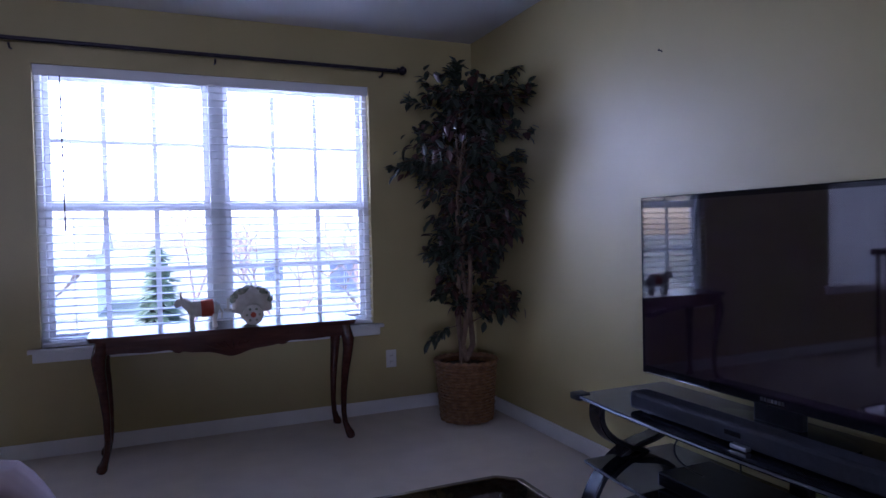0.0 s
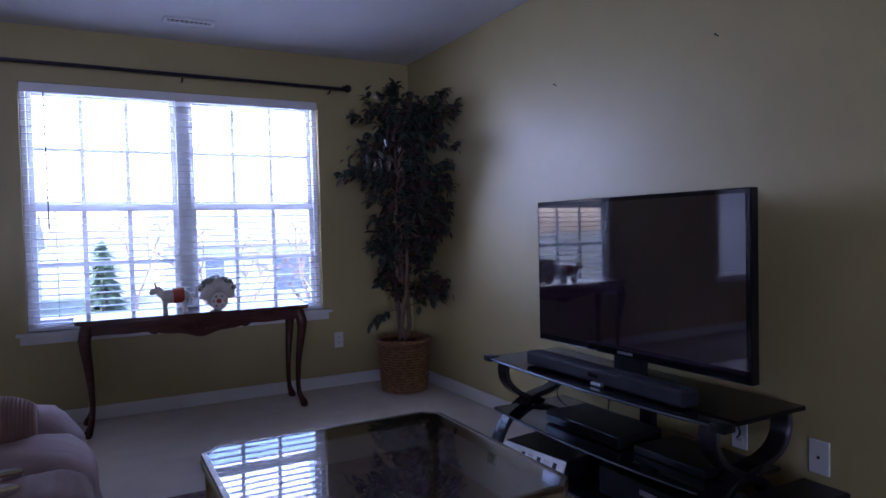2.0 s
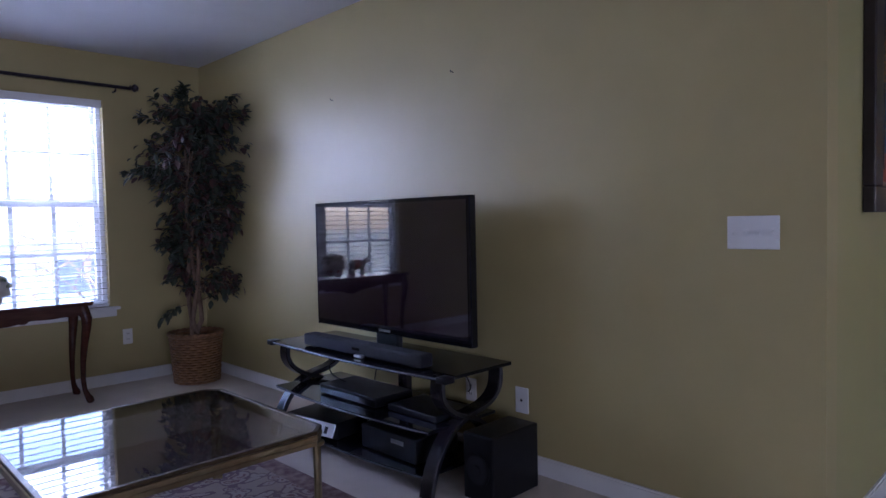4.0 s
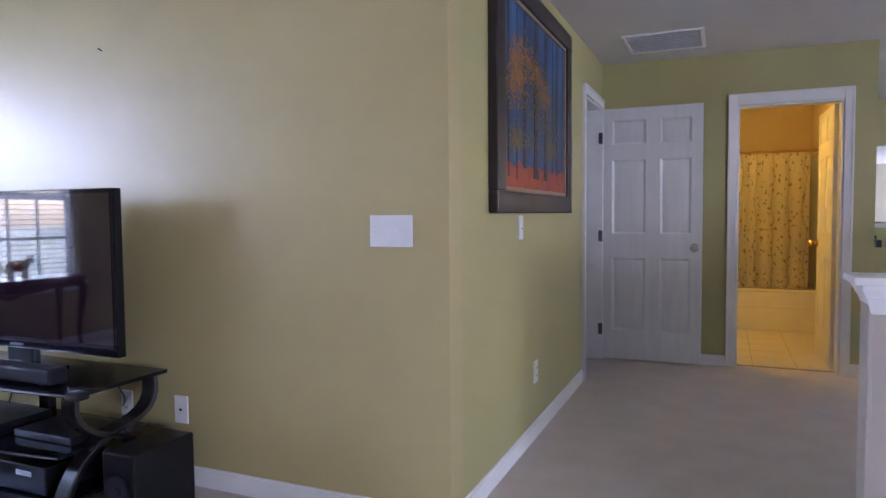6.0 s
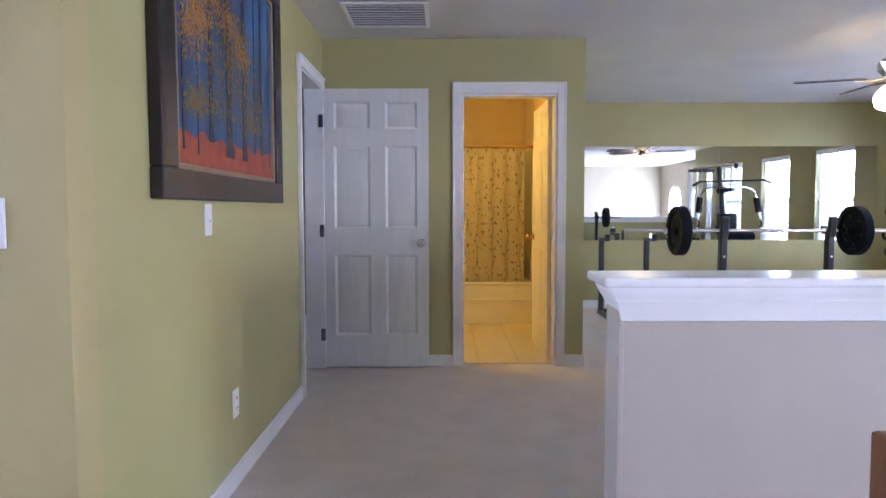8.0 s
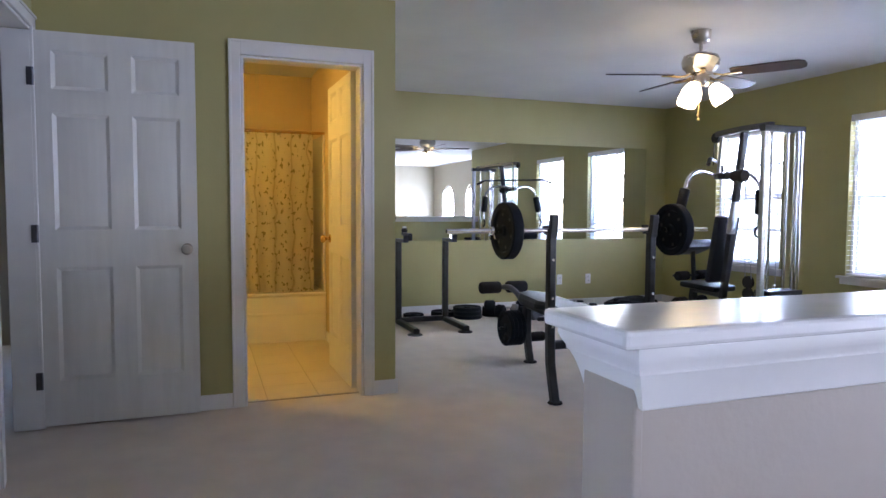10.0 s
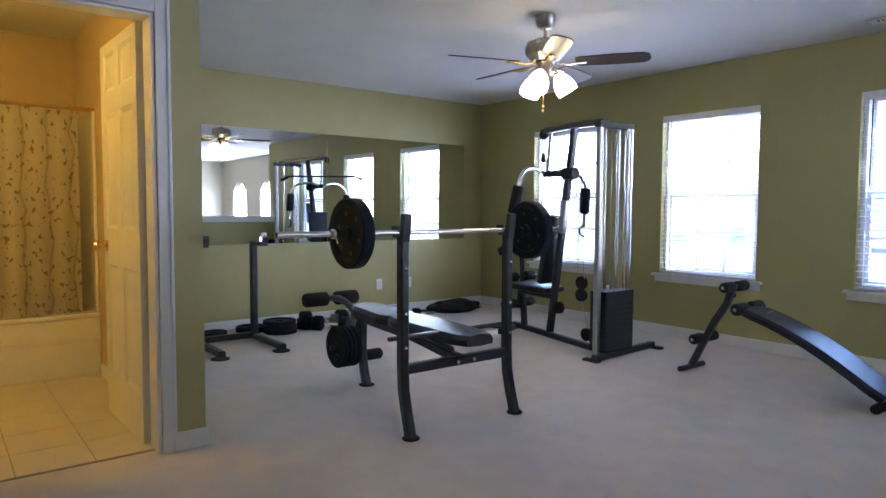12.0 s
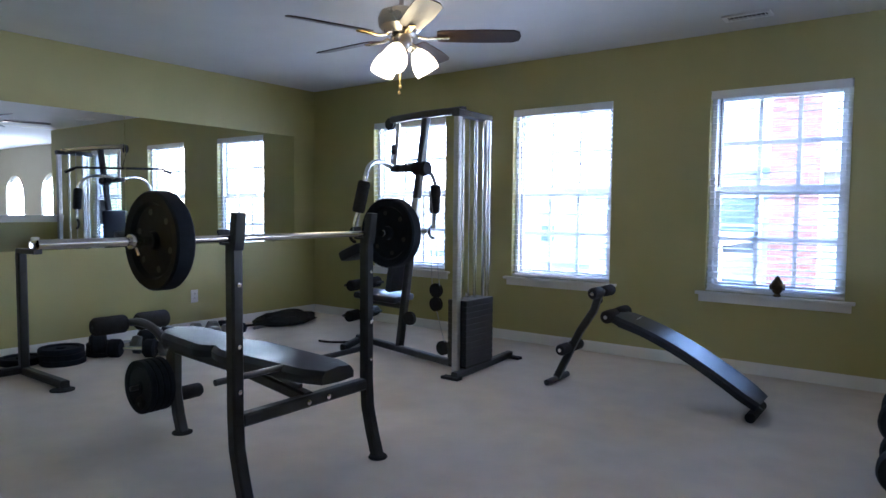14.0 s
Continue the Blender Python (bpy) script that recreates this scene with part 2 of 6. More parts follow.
def rug_material():
    m, t, b = node_mat("persian_rug", 0.95)
    tc = t.nodes.new("ShaderNodeTexCoord")
    v = t.nodes.new("ShaderNodeTexVoronoi")
    v.inputs["Scale"].default_value = 15.0
    n = t.nodes.new("ShaderNodeTexNoise")
    n.inputs["Scale"].default_value, n.inputs["Detail"].default_value = 4.0, 5.0
    t.links.new(tc.outputs["Object"], n.inputs["Vector"])
    mx = t.nodes.new("ShaderNodeVectorMath")
    mx.operation = "MULTIPLY_ADD"
    mx.inputs[1].default_value = (0.25, 0.25, 0)
    t.links.new(n.outputs["Color"], mx.inputs[0])
    t.links.new(tc.outputs["Object"], mx.inputs[2])
    t.links.new(mx.outputs[0], v.inputs["Vector"])
    r = t.nodes.new("ShaderNodeValToRGB")
    e = r.color_ramp.elements
    r.color_ramp.interpolation = "CONSTANT"
    e[0].position, e[0].color = 0.0, (0.34, 0.28, 0.25, 1)
    e[1].position, e[1].color = 0.16, (0.20, 0.11, 0.115, 1)
    for p, c in ((0.3, (0.38, 0.32, 0.29, 1)), (0.5, (0.17, 0.11, 0.13, 1)), (0.66, (0.36, 0.29, 0.25, 1))):
        k = e.new(p)
        k.color = c
    t.links.new(v.outputs["Distance"], r.inputs[0])
    t.links.new(r.outputs[0], b.inputs["Base Color"])
    f = t.nodes.new("ShaderNodeTexNoise")
    f.inputs["Scale"].default_value = 400.0
    t.links.new(tc.outputs["Object"], f.inputs["Vector"])
    bp = t.nodes.new("ShaderNodeBump")
    bp.inputs["Strength"].default_value, bp.inputs["Distance"].default_value = 0.6, 0.004
    t.links.new(f.outputs["Fac"], bp.inputs["Height"])
    t.links.new(bp.outputs[0], b.inputs["Normal"])
    return m


def curtain_material():
    """Cream cloth printed with wavering brown stems and olive leaves."""
    m, t, b = node_mat("leafy_curtain_cloth", 0.8)
    tc = t.nodes.new("ShaderNodeTexCoord")

    def ramp(src, p0, p1):
        r = t.nodes.new("ShaderNodeMapRange")
        r.inputs["From Min"].default_value, r.inputs["From Max"].default_value = p0, p1
        t.links.new(src, r.inputs[0])
        return r.outputs[0]

    def mix(fac, a, colour):
        x = t.nodes.new("ShaderNodeMix")
        x.data_type = "RGBA"
        t.links.new(fac, x.inputs[0])
        if isinstance(a, tuple):
            x.inputs[6].default_value = a
        else:
            t.links.new(a, x.inputs[6])
        x.inputs[7].default_value = colour
        return x.outputs[2]

    w = t.nodes.new("ShaderNodeTexWave")
    w.bands_direction = "Y"
    w.inputs["Scale"].default_value, w.inputs["Distortion"].default_value = 2.2, 3.0
    w.inputs["Detail"].default_value, w.inputs["Detail Scale"].default_value = 2.0, 1.4
    t.links.new(tc.outputs["Object"], w.inputs["Vector"])
    stems = mix(ramp(w.outputs["Fac"], 0.965, 0.99), (0.72, 0.66, 0.50, 1), (0.56, 0.49, 0.33, 1))
    mp = t.nodes.new("ShaderNodeMapping")
    mp.inputs["Scale"].default_value = (1, 17, 12)
    t.links.new(tc.outputs["Object"], mp.inputs[0])
    n = t.nodes.new("ShaderNodeTexNoise")
    n.inputs["Scale"].default_value, n.inputs["Detail"].default_value = 1.9, 2.0
    t.links.new(mp.outputs[0], n.inputs["Vector"])
    t.links.new(mix(ramp(n.outputs["Fac"], 0.60, 0.64), stems, (0.33, 0.29, 0.15, 1)), b.inputs["Base Color"])
    return m


RUG, CURTAIN = rug_material(), curtain_material()
RUGB = paint("rug_border", (0.13, 0.06, 0.065), (0.33, 0.25, 0.225), 26.0, 0.95, bump=0.5, bump_scale=400.0)

# ---- mesh helpers ----
def box(bm, x0, y0, z0, x1, y1, z1, bevel=0.0, m=None):
    r = bmesh.ops.create_cube(bm, size=1)
    vs = r["verts"]
    for v in vs:
        v.co = Vector((x0 + (v.co.x + 0.5) * (x1 - x0), y0 + (v.co.y + 0.5) * (y1 - y0), z0 + (v.co.z + 0.5) * (z1 - z0)))
    if bevel:
        es = list({e for v in vs for e in v.link_edges})
        res = bmesh.ops.bevel(bm, geom=es, offset=bevel, segments=2, profile=0.5, affect="EDGES")
        vs = list({v for f in res["faces"] for v in f.verts} | {v for v in vs if v.is_valid})
    if m is not None:
        bmesh.ops.transform(bm, matrix=m, verts=vs)
    return vs


def tube(bm, pts, r, seg=10, radii=None, flat=1.0):
    """A round bar along the points; radii: one for each point; flat squashes it across."""
    pts = [Vector(p) for p in pts]
    rings, side = [], None
    for i, p in enumerate(pts):
        d = (pts[min(i + 1, len(pts) - 1)] - pts[max(i - 1, 0)]).normalized()
        if side is None:
            side = d.cross(Vector((0, 0, 1)) if abs(d.z) < 0.9 else Vector((0, 1, 0))).normalized()
        side = (side - d * side.dot(d)).normalized()
        up = d.cross(side)
        rr = radii[i] if radii else r
        rings.append([bm.verts.new(p + side * math.cos(2 * math.pi * k / seg) * rr * flat + up * math.sin(2 * math.pi * k / seg) * rr) for k in range(seg)])
    for a, b in zip(rings, rings[1:]):
        for k in range(seg):
            bm.faces.new((a[k], a[(k + 1) % seg], b[(k + 1) % seg], b[k]))
    bm.faces.new(rings[0][::-1])
    bm.faces.new(rings[-1])


def bar(bm, pts, w, h, side=None):
    """A square-section steel bar along the points, w across (along side), h the other way."""
    pts = [Vector(p) for p in pts]
    s0 = Vector(side) if side else None
    rings = []
    for i, p in enumerate(pts):
        d = (pts[min(i + 1, len(pts) - 1)] - pts[max(i - 1, 0)]).normalized()
        s = s0 if s0 else d.cross(Vector((0, 0, 1)) if abs(d.z) < 0.9 else Vector((0, 1, 0)))
        s = (s - d * s.dot(d)).normalized()
        u = d.cross(s)
        c = min(w, h) * 0.16
        prof = ((-w / 2 + c, -h / 2), (w / 2 - c, -h / 2), (w / 2, -h / 2 + c), (w / 2, h / 2 - c), (w / 2 - c, h / 2), (-w / 2 + c, h / 2), (-w / 2, h / 2 - c), (-w / 2, -h / 2 + c))
        rings.append([bm.verts.new(p + s * a + u * b) for a, b in prof])
    for a, b in zip(rings, rings[1:]):
        for k in range(8):
            bm.faces.new((a[k], a[(k + 1) % 8], b[(k + 1) % 8], b[k]))
    bm.faces.new(rings[0][::-1])
    bm.faces.new(rings[-1])


def lathe(bm, prof, centre=(0, 0, 0), seg=24, axis="z"):
    """A turned shape from (radius, height) pairs."""
    c = Vector(centre)
    rings = []
    for r, h in prof:
        ring = []
        for k in range(seg):
            a = 2 * math.pi * k / seg
            p = (r * math.cos(a), r * math.sin(a), h)
            p = {"z": p, "y": (p[0], p[2], p[1]), "x": (p[2], p[0], p[1])}[axis]
            ring.append(bm.verts.new(c + Vector(p)))
        rings.append(ring)
    for a, b in zip(rings, rings[1:]):
        for k in range(seg):
            bm.faces.new((a[k], a[(k + 1) % seg], b[(k + 1) % seg], b[k]))
    bm.faces.new(rings[0][::-1])
    bm.faces.new(rings[-1])


def extrude(bm, outline, d):
    """A flat outline, a closed list of points, made d thick."""
    d = Vector(d)
    a = [bm.verts.new(Vector(p)) for p in outline]
    b = [bm.verts.new(Vector(p) + d) for p in outline]
    n = len(a)
    bm.faces.new(a)
    bm.faces.new(b[::-1])
    for k in range(n):
        bm.faces.new((a[k], b[k], b[(k + 1) % n], a[(k + 1) % n]))


def arc(p0, p1, p2, n=12):
    """Points of a curve from p0 by p1 to p2."""
    a, b, c = Vector(p0), Vector(p1), Vector(p2)
    return [a * (1 - t) ** 2 + b * 2 * t * (1 - t) + c * t * t for t in (k / n for k in range(n + 1))]


def link(name, bm, material, smooth=True):
    bmesh.ops.recalc_face_normals(bm, faces=bm.faces[:])
    me = bpy.data.meshes.new(name)
    bm.to_mesh(me)
    bm.free()
    me.materials.append(material)
    if smooth:
        me.shade_smooth()
        me.set_sharp_from_angle(angle=radians(35))
    return new(name, me)


def part(name, bm, material, parent, label="", smooth=True):
    ob = link(name, bm, material, smooth)
    ob.parent = parent
    return tagged(ob, label) if label else ob


def structure(name, bm, material, label="", category="wall"):
    return tagged(link(name, bm, material, False), label, category, "", "structure")


def thing(name, label, category, at=(0, 0, 0), turn=0, group=""):
    ob = new(name)
    ob.empty_display_size = 0.1
    ob.matrix_world = pose(*at, 0, 0, turn)
    return tagged(ob, label, category, group)


def pbox(name, material, parent, x0, y0, z0, x1, y1, z1, bevel=0.004, label=""):
    bm = bmesh.new()
    box(bm, x0, y0, z0, x1, y1, z1, bevel)
    return part(name, bm, material, parent, label, False)


def ptube(name, material, parent, pts, r, seg=10, radii=None, label="", flat=1.0):
    bm = bmesh.new()
    tube(bm, pts, r, seg, radii, flat)
    return part(name, bm, material, parent, label)


def pbar(name, material, parent, pts, w, h, side=None, label=""):
    bm = bmesh.new()
    bar(bm, pts, w, h, side)
    return part(name, bm, material, parent, label)


def plathe(name, material, parent, prof, centre=(0, 0, 0), seg=24, axis="z", label=""):
    bm = bmesh.new()
    lathe(bm, prof, centre, seg, axis)
    return part(name, bm, material, parent, label)


def smooth_cushion(name, material, parent, x0, y0, z0, x1, y1, z1, bevel, label="", wrinkle=0.006):
    """A stuffed block with soft edges and a slightly lumpy skin."""
    bm = bmesh.new()
    box(bm, x0, y0, z0, x1, y1, z1)
    bmesh.ops.subdivide_edges(bm, edges=bm.edges[:], cuts=11, use_grid_fill=True)
    c = Vector(((x0 + x1) / 2, (y0 + y1) / 2, (z0 + z1) / 2))
    h = Vector(((x1 - x0) / 2, (y1 - y0) / 2, (z1 - z0) / 2))
    for v in bm.verts:
        d = v.co - c
        inner = Vector([max(-(h[i] - bevel), min(h[i] - bevel, d[i])) for i in range(3)])
        out = d - inner
        if out.length > 1e-6:
            out = out.normalized() * bevel
        v.co = c + inner + out
        n = noise.noise(v.co * 9) * wrinkle + noise.noise(v.co * Vector((8, 40, 8))[0]) * wrinkle * 0.4
        v.co += out.normalized() * n if out.length > 1e-6 else Vector((0, 0, n))
    return part(name, bm, material, parent, label)


# ---- the shell ----
N, T, P, B, WE, M, S = 4.185, 3.16, -0.52, 6.457, -2.433, 9.37, -6.745
HL, HG, W, FS = 2.52, 2.40, -4.07, -8.34


def wall_y(bm, y0, y1, x0, x1, z1, openings=(), z0=0.0):
    """A wall along x with openings (x0, x1, z0, z1)."""
    x = x0
    for a, b, c, d in sorted(openings):
        if a > x:
            box(bm, x, y0, z0, a, y1, z1)
        if c > z0:
            box(bm, a, y0, z0, b, y1, c)
        if d < z1:
            box(bm, a, y0, d, b, y1, z1)
        x = b
    box(bm, x, y0, z0, x1, y1, z1)


def wall_x(bm, x0, x1, y0, y1, z1, openings=(), z0=0.0):
    y = y0
    for a, b, c, d in sorted(openings):
        if a > y:
            box(bm, x0, y, z0, x1, a, z1)
        if c > z0:
            box(bm, x0, a, z0, x1, b, c)
        if d < z1:
            box(bm, x0, a, d, x1, b, z1)
        y = b
    box(bm, x0, y, z0, x1, y1, z1)


bm = bmesh.new()
box(bm, W - 0.15, FS - 0.15, -0.25, M + 0.15, N + 0.15, 0.0)
structure("floor", bm, CARPET, "beige cut-pile carpet with faint walked marks", "carpet")

NW = (0.487, 2.40, 0.60, 2.168)      # big window
NW2 = (-1.95, -1.02, 0.62, 2.13)   # the other window of that wall
GW = ((7.59, 8.49), (5.965, 6.865), (4.36, 5.235))
GZ = (0.562, 1.998)
bm = bmesh.new()
wall_y(bm, N, N + 0.15, W - 0.15, T + 0.12, 2.8, [NW, NW2])
structure("wall_north", bm, GOLDEN, "golden olive painted wall with a window")
bm = bmesh.new()
wall_x(bm, T, T + 0.12, P, N, 2.8)
structure("wall_television", bm, GOLDEN, "golden olive painted wall behind the television")
bm = bmesh.new()
wall_y(bm, P, P + 0.12, T + 0.12, B + 0.12, 2.8, [(5.675, 6.395, 0, 2.045)])
structure("wall_picture", bm, OLIVE, "light olive hall wall with a framed painting")
bm = bmesh.new()
wall_x(bm, B, B + 0.12, WE, P, HG, [(-2.232, -1.53, 0, 2.005)])
structure("wall_bathroom", bm, OLIVE, "olive hall wall round the bathroom doorway")
bm = bmesh.new()
wall_y(bm, WE, WE + 0.115, B + 0.12, M + 0.15, HG)
structure("wall_gym_north", bm, OLIVE, "olive wall between bathroom and exercise room")
bm = bmesh.new()
wall_x(bm, M, M + 0.15, S - 0.15, WE, HG)
structure("wall_mirror", bm, OLIVE, "olive wall that carries long mirrors")
bm = bmesh.new()
wall_y(bm, S - 0.15, S, 3.0, M, HG, [(a, b, *GZ) for a, b in GW])
structure("wall_gym_windows", bm, OLIVE, "olive wall with three white windows")
bm = bmesh.new()
wall_x(bm, 2.98, 3.1, FS, S - 0.15, HG)
structure("wall_foyer_east", bm, OLIVE, "olive wall beside the stair hall")
ARCH = ((-3.3, -2.3), (-1.35, -0.35))
bm = bmesh.new()
wall_y(bm, FS - 0.15, FS, W - 0.15, 3.1, 2.8, [(a, b, 0.5, 1.87) for a, b in ARCH])
for a, b in ARCH:      # arched heads: spandrels beside a half circle
    c, r, n = (a + b) / 2, (b - a) / 2, 14
    for sgn in (-1, 1):
        pts = [(c + sgn * r, FS - 0.15, 1.87)] + [(c + sgn * r * math.cos(math.pi / 2 * k / n), FS - 0.15, 1.37 + r * math.sin(math.pi / 2 * k / n)) for k in range(n + 1)]
        extrude(bm, pts, (0, 0.15, 0))
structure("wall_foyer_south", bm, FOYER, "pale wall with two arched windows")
bm = bmesh.new()
wall_x(bm, W - 0.15, W, FS, N, 2.8)
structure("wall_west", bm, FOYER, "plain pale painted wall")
bm = bmesh.new()
wall_x(bm, T, T + 0.12, S - 0.15, P, 2.8, z0=HG + 0.004)
structure("wall_header", bm, OLIVE, "painted step between two ceiling heights")
bm = bmesh.new()
box(bm, W, FS, HL, T, N, HL + 0.1)
structure("ceiling_living", bm, CEIL, "white matt painted ceiling", "ceiling")
bm = bmesh.new()
box(bm, T + 0.12, S - 0.15, HG, M + 0.15, P + 1.6, HG + 0.1)
structure("ceiling_gym", bm, CEIL, "white matt painted ceiling", "ceiling")
# the dark room behind the open door
bm = bmesh.new()
wall_y(bm, P + 1.5, P + 1.6, T + 0.12, B + 2.5, HG)
wall_x(bm, B + 2.4, B + 2.5, P + 0.12, P + 1.5, HG)
wall_x(bm, T + 0.13, T + 0.2, P + 0.12, P + 1.5, HG)
structure("wall_bedroom", bm, BEIGE, "unlit wall of the room behind the door")
# bathroom shell
BX, BY = 9.0, -0.75
bm = bmesh.new()
wall_x(bm, BX, BX + 0.1, WE + 0.115, BY, HG)
wall_y(bm, BY, BY + 0.1, B + 0.12, BX, HG)
box(bm, B + 0.12, WE + 0.115, 0.001, BX, WE + 0.121, HG)
structure("wall_bath", bm, BATH, "warm painted bathroom wall")

def baseboard(name, segs):
    bm = bmesh.new()
    for (xa, ya), (xb, yb), (nx, ny) in segs:
        for h, d in ((0.075, 0.013), (0.085, 0.008)):
            x0, x1 = sorted((xa, xb))
            y0, y1 = sorted((ya, yb))
            box(bm, min(x0, x0 + nx * d), min(y0, y0 + ny * d), 0 if h < 0.08 else 0.075, max(x1, x1 + nx * d), max(y1, y1 + ny * d), h)
    return structure(name, bm, TRIM, "white painted baseboard", "baseboard")


baseboard("baseboard_living", [((W, N), (T, N), (0, -1)), ((T, P), (T, N - 0.013), (-1, 0)), ((T - 0.013, P), (5.605, P), (0, -1))])
baseboard("baseboard_hall", [((B, -1.465), (B, P), (-1, 0)), ((B, WE - 0.013), (B, -2.293), (-1, 0))])
baseboard("baseboard_gym", [((3.1, S), (M - 0.013, S), (0, 1)), ((M, S), (M, WE), (-1, 0)), ((B, WE), (M - 0.013, WE), (0, -1))])

# ---- windows ----
def window(name, x0, x1, z0, z1, y, out, lights=1, rows=2, cols=3, sill=True, label="white vinyl double-hung window with blinds"):
    """A double-hung window in a wall along x; out is +1 when outside lies towards +y."""
    w = tagged(new(name), label, "window", "", "structure")
    o = out
    def b(nm, xa, za, xb, zb, d0, d1, mat=VINYL, bev=0.004):
        ya, yb = sorted((y + o * d0, y + o * d1))
        return pbox(nm, mat, w, xa, ya, za, xb, yb, zb, bev)
    f = 0.035
    b("window_frame", x0, z0, x0 + f, z1, 0.055, 0.145)
    b("window_frame", x1 - f, z0, x1, z1, 0.055, 0.145)
    b("window_frame", x0 + f, z1 - f, x1 - f, z1, 0.055, 0.145)
    b("window_frame", x0 + f, z0, x1 - f, z0 + f, 0.055, 0.145)
    lw = (x1 - x0) / lights
    zm = (z0 + z1) / 2 + 0.01
    for k in range(lights):
        a, c = x0 + k * lw + (f if k == 0 else 0.045), x0 + (k + 1) * lw - (f if k == lights - 1 else 0.045)
        if k:
            b("mullion", x0 + k * lw - 0.045, z0 + f, x0 + k * lw + 0.045, z1 - f, 0.05, 0.146)
        for lo, hi, d in ((z0 + f, zm, 0.075), (zm, z1 - f, 0.105)):
            s = 0.032
            b("sash", a, lo, a + s, hi, d, d + 0.03)
            b("sash", c - s, lo, c, hi, d, d + 0.03)
            b("sash", a + s, lo, c - s, lo + s, d, d + 0.03)
            b("sash", a + s, hi - s, c - s, hi, d, d + 0.03)
            for q in range(1, cols):
                xx = a + s + (c - a - 2 * s) * q / cols
                b("muntin", xx - 0.014, lo + s, xx + 0.014, hi - s, d + 0.008, d + 0.022, bev=0.002)
            for q in range(1, rows):
                zz = lo + s + (hi - lo - 2 * s) * q / rows
                b("muntin", a + s, zz - 0.014, c - s, zz + 0.014, d + 0.010, d + 0.020, bev=0.002)
            p = b("pane", a + s, lo + s, c - s, hi - s, d + 0.0135, d + 0.0165, PANE, 0)
            p.visible_shadow = False
        for q in (0.28, 0.75):
            b("sash_lock", a + (c - a) * q - 0.03, zm, a + (c - a) * q + 0.03, zm + 0.018, 0.062, 0.08, TRIM)
    if sill:
        b("window_sill", x0 - 0.06, z0 - 0.022, x1 + 0.06, z0, -0.045, 0.056, TRIM)
        b("sill_apron", x0 - 0.04, z0 - 0.075, x1 + 0.04, z0 - 0.022, -0.018, -0.0005, TRIM)
    return w


def blind(x0, x1, z0, z1, y, out, tilt, wands, label, pitch=0.0445, wide=0.05):
    """A slatted blind inside the window's opening."""
    t = thing("window_blind", label, "blind", ((x0 + x1) / 2, y + out * 0.028, z0))
    h, w = z1 - z0, (x1 - x0) / 2 - 0.006
    pbox("headrail", SLAT, t, -w, -0.018, h - 0.05, w, 0.024, h, 0.003)
    pbox("valance", SLAT, t, -w, -0.026 if out > 0 else 0.0245, h - 0.062, w, -0.0185 if out > 0 else 0.032, h - 0.002, 0.002)
    pbox("bottom_rail", SLAT, t, -w, -0.024, 0.005, w, 0.024, 0.023, 0.003)
    bm = bmesh.new()
    sec = [(-wide / 2, 0), (0, 0.0035), (wide / 2, 0), (wide / 2, -0.0025), (0, 0.001), (-wide / 2, -0.0025)]
    ca, sa = math.cos(radians(tilt)), math.sin(radians(tilt))
    extrude(bm, [(-w, a * ca - b * sa, a * sa + b * ca) for a, b in sec], (2 * w, 0, 0))
    first = part("slat", bm, SLAT, t)
    z = 0.05
    first.location = (0, 0, z)
    while z + pitch < h - 0.07:
        z += pitch
        o = first.copy()
        scene.collection.objects.link(o)
        o.location = (0, 0.0008 * math.sin(z * 40), z)
    n = 3 if w > 0.6 else 2
    for k in range(n):
        x = -w * 0.82 + 2 * w * 0.82 * k / (n - 1)
        for d in (-0.0255, 0.0255):
            ptube("ladder_cord", SLAT, t, [(x, d, 0.01), (x, d, h - 0.05)], 0.0012, 4)
    for x, drop in wands:
        ptube("wand", GREYPL, t, [(x, -out * 0.032, h - 0.06), (x + 0.004, -out * 0.034, h - 0.06 - drop)], 0.004, 6)
    return t


window("window_1", *NW, N, 1, 2, label="wide white double-hung window overlooking the yard")
blind(NW[0], NW[1], NW[2], NW[3], N, 1, 4, [(-0.82, 0.86)], "white wide-slat blind hanging open in the window")
window("window_2", *NW2, N, 1, label="white double-hung window with closed blinds")
blind(NW2[0], NW2[1], NW2[2], NW2[3], N, 1, 72, [], "white slatted blind tilted nearly shut")
for k, (a, c) in enumerate(GW):
    window("window_%d" % (k + 3), a, c, *GZ, S, -1, cols=3)
    blind(a, c, GZ[0], GZ[1], S, -1, (-3, 2, -6)[k], [(0.36, 0.62)], "white slatted blind hanging open in the window")
for k, (a, c) in enumerate(ARCH):
    w = tagged(new("window_%d" % (k + 6)), "white arched window in the stair hall", "window", "", "structure")
    for nm, v in (("window_frame", (a, 0.5, a + 0.05, 1.37)), ("window_frame", (c - 0.05, 0.5, c, 1.37)), ("rail", (a + 0.05, 0.5, c - 0.05, 0.55)), ("rail", (a + 0.05, 1.34, c - 0.05, 1.39)), ("muntin", ((a + c) / 2 - 0.015, 0.55, (a + c) / 2 + 0.015, 1.34)), ("rail", (a + 0.05, 0.93, c - 0.05, 0.97))):
        pbox(nm, VINYL, w, v[0], FS - 0.11, v[1], v[2], FS - 0.05, v[3])
    r = (c - a) / 2 - 0.02
    ptube("arch_frame", VINYL, w, [((a + c) / 2 + r * math.cos(q), FS - 0.08, 1.37 + r * math.sin(q)) for q in (math.pi * i / 20 for i in range(21))], 0.03, 8)
    p = pbox("pane", PANE, w, a + 0.02, FS - 0.083, 0.52, c - 0.02, FS - 0.080, 1.37, 0)
    p.visible_shadow = False

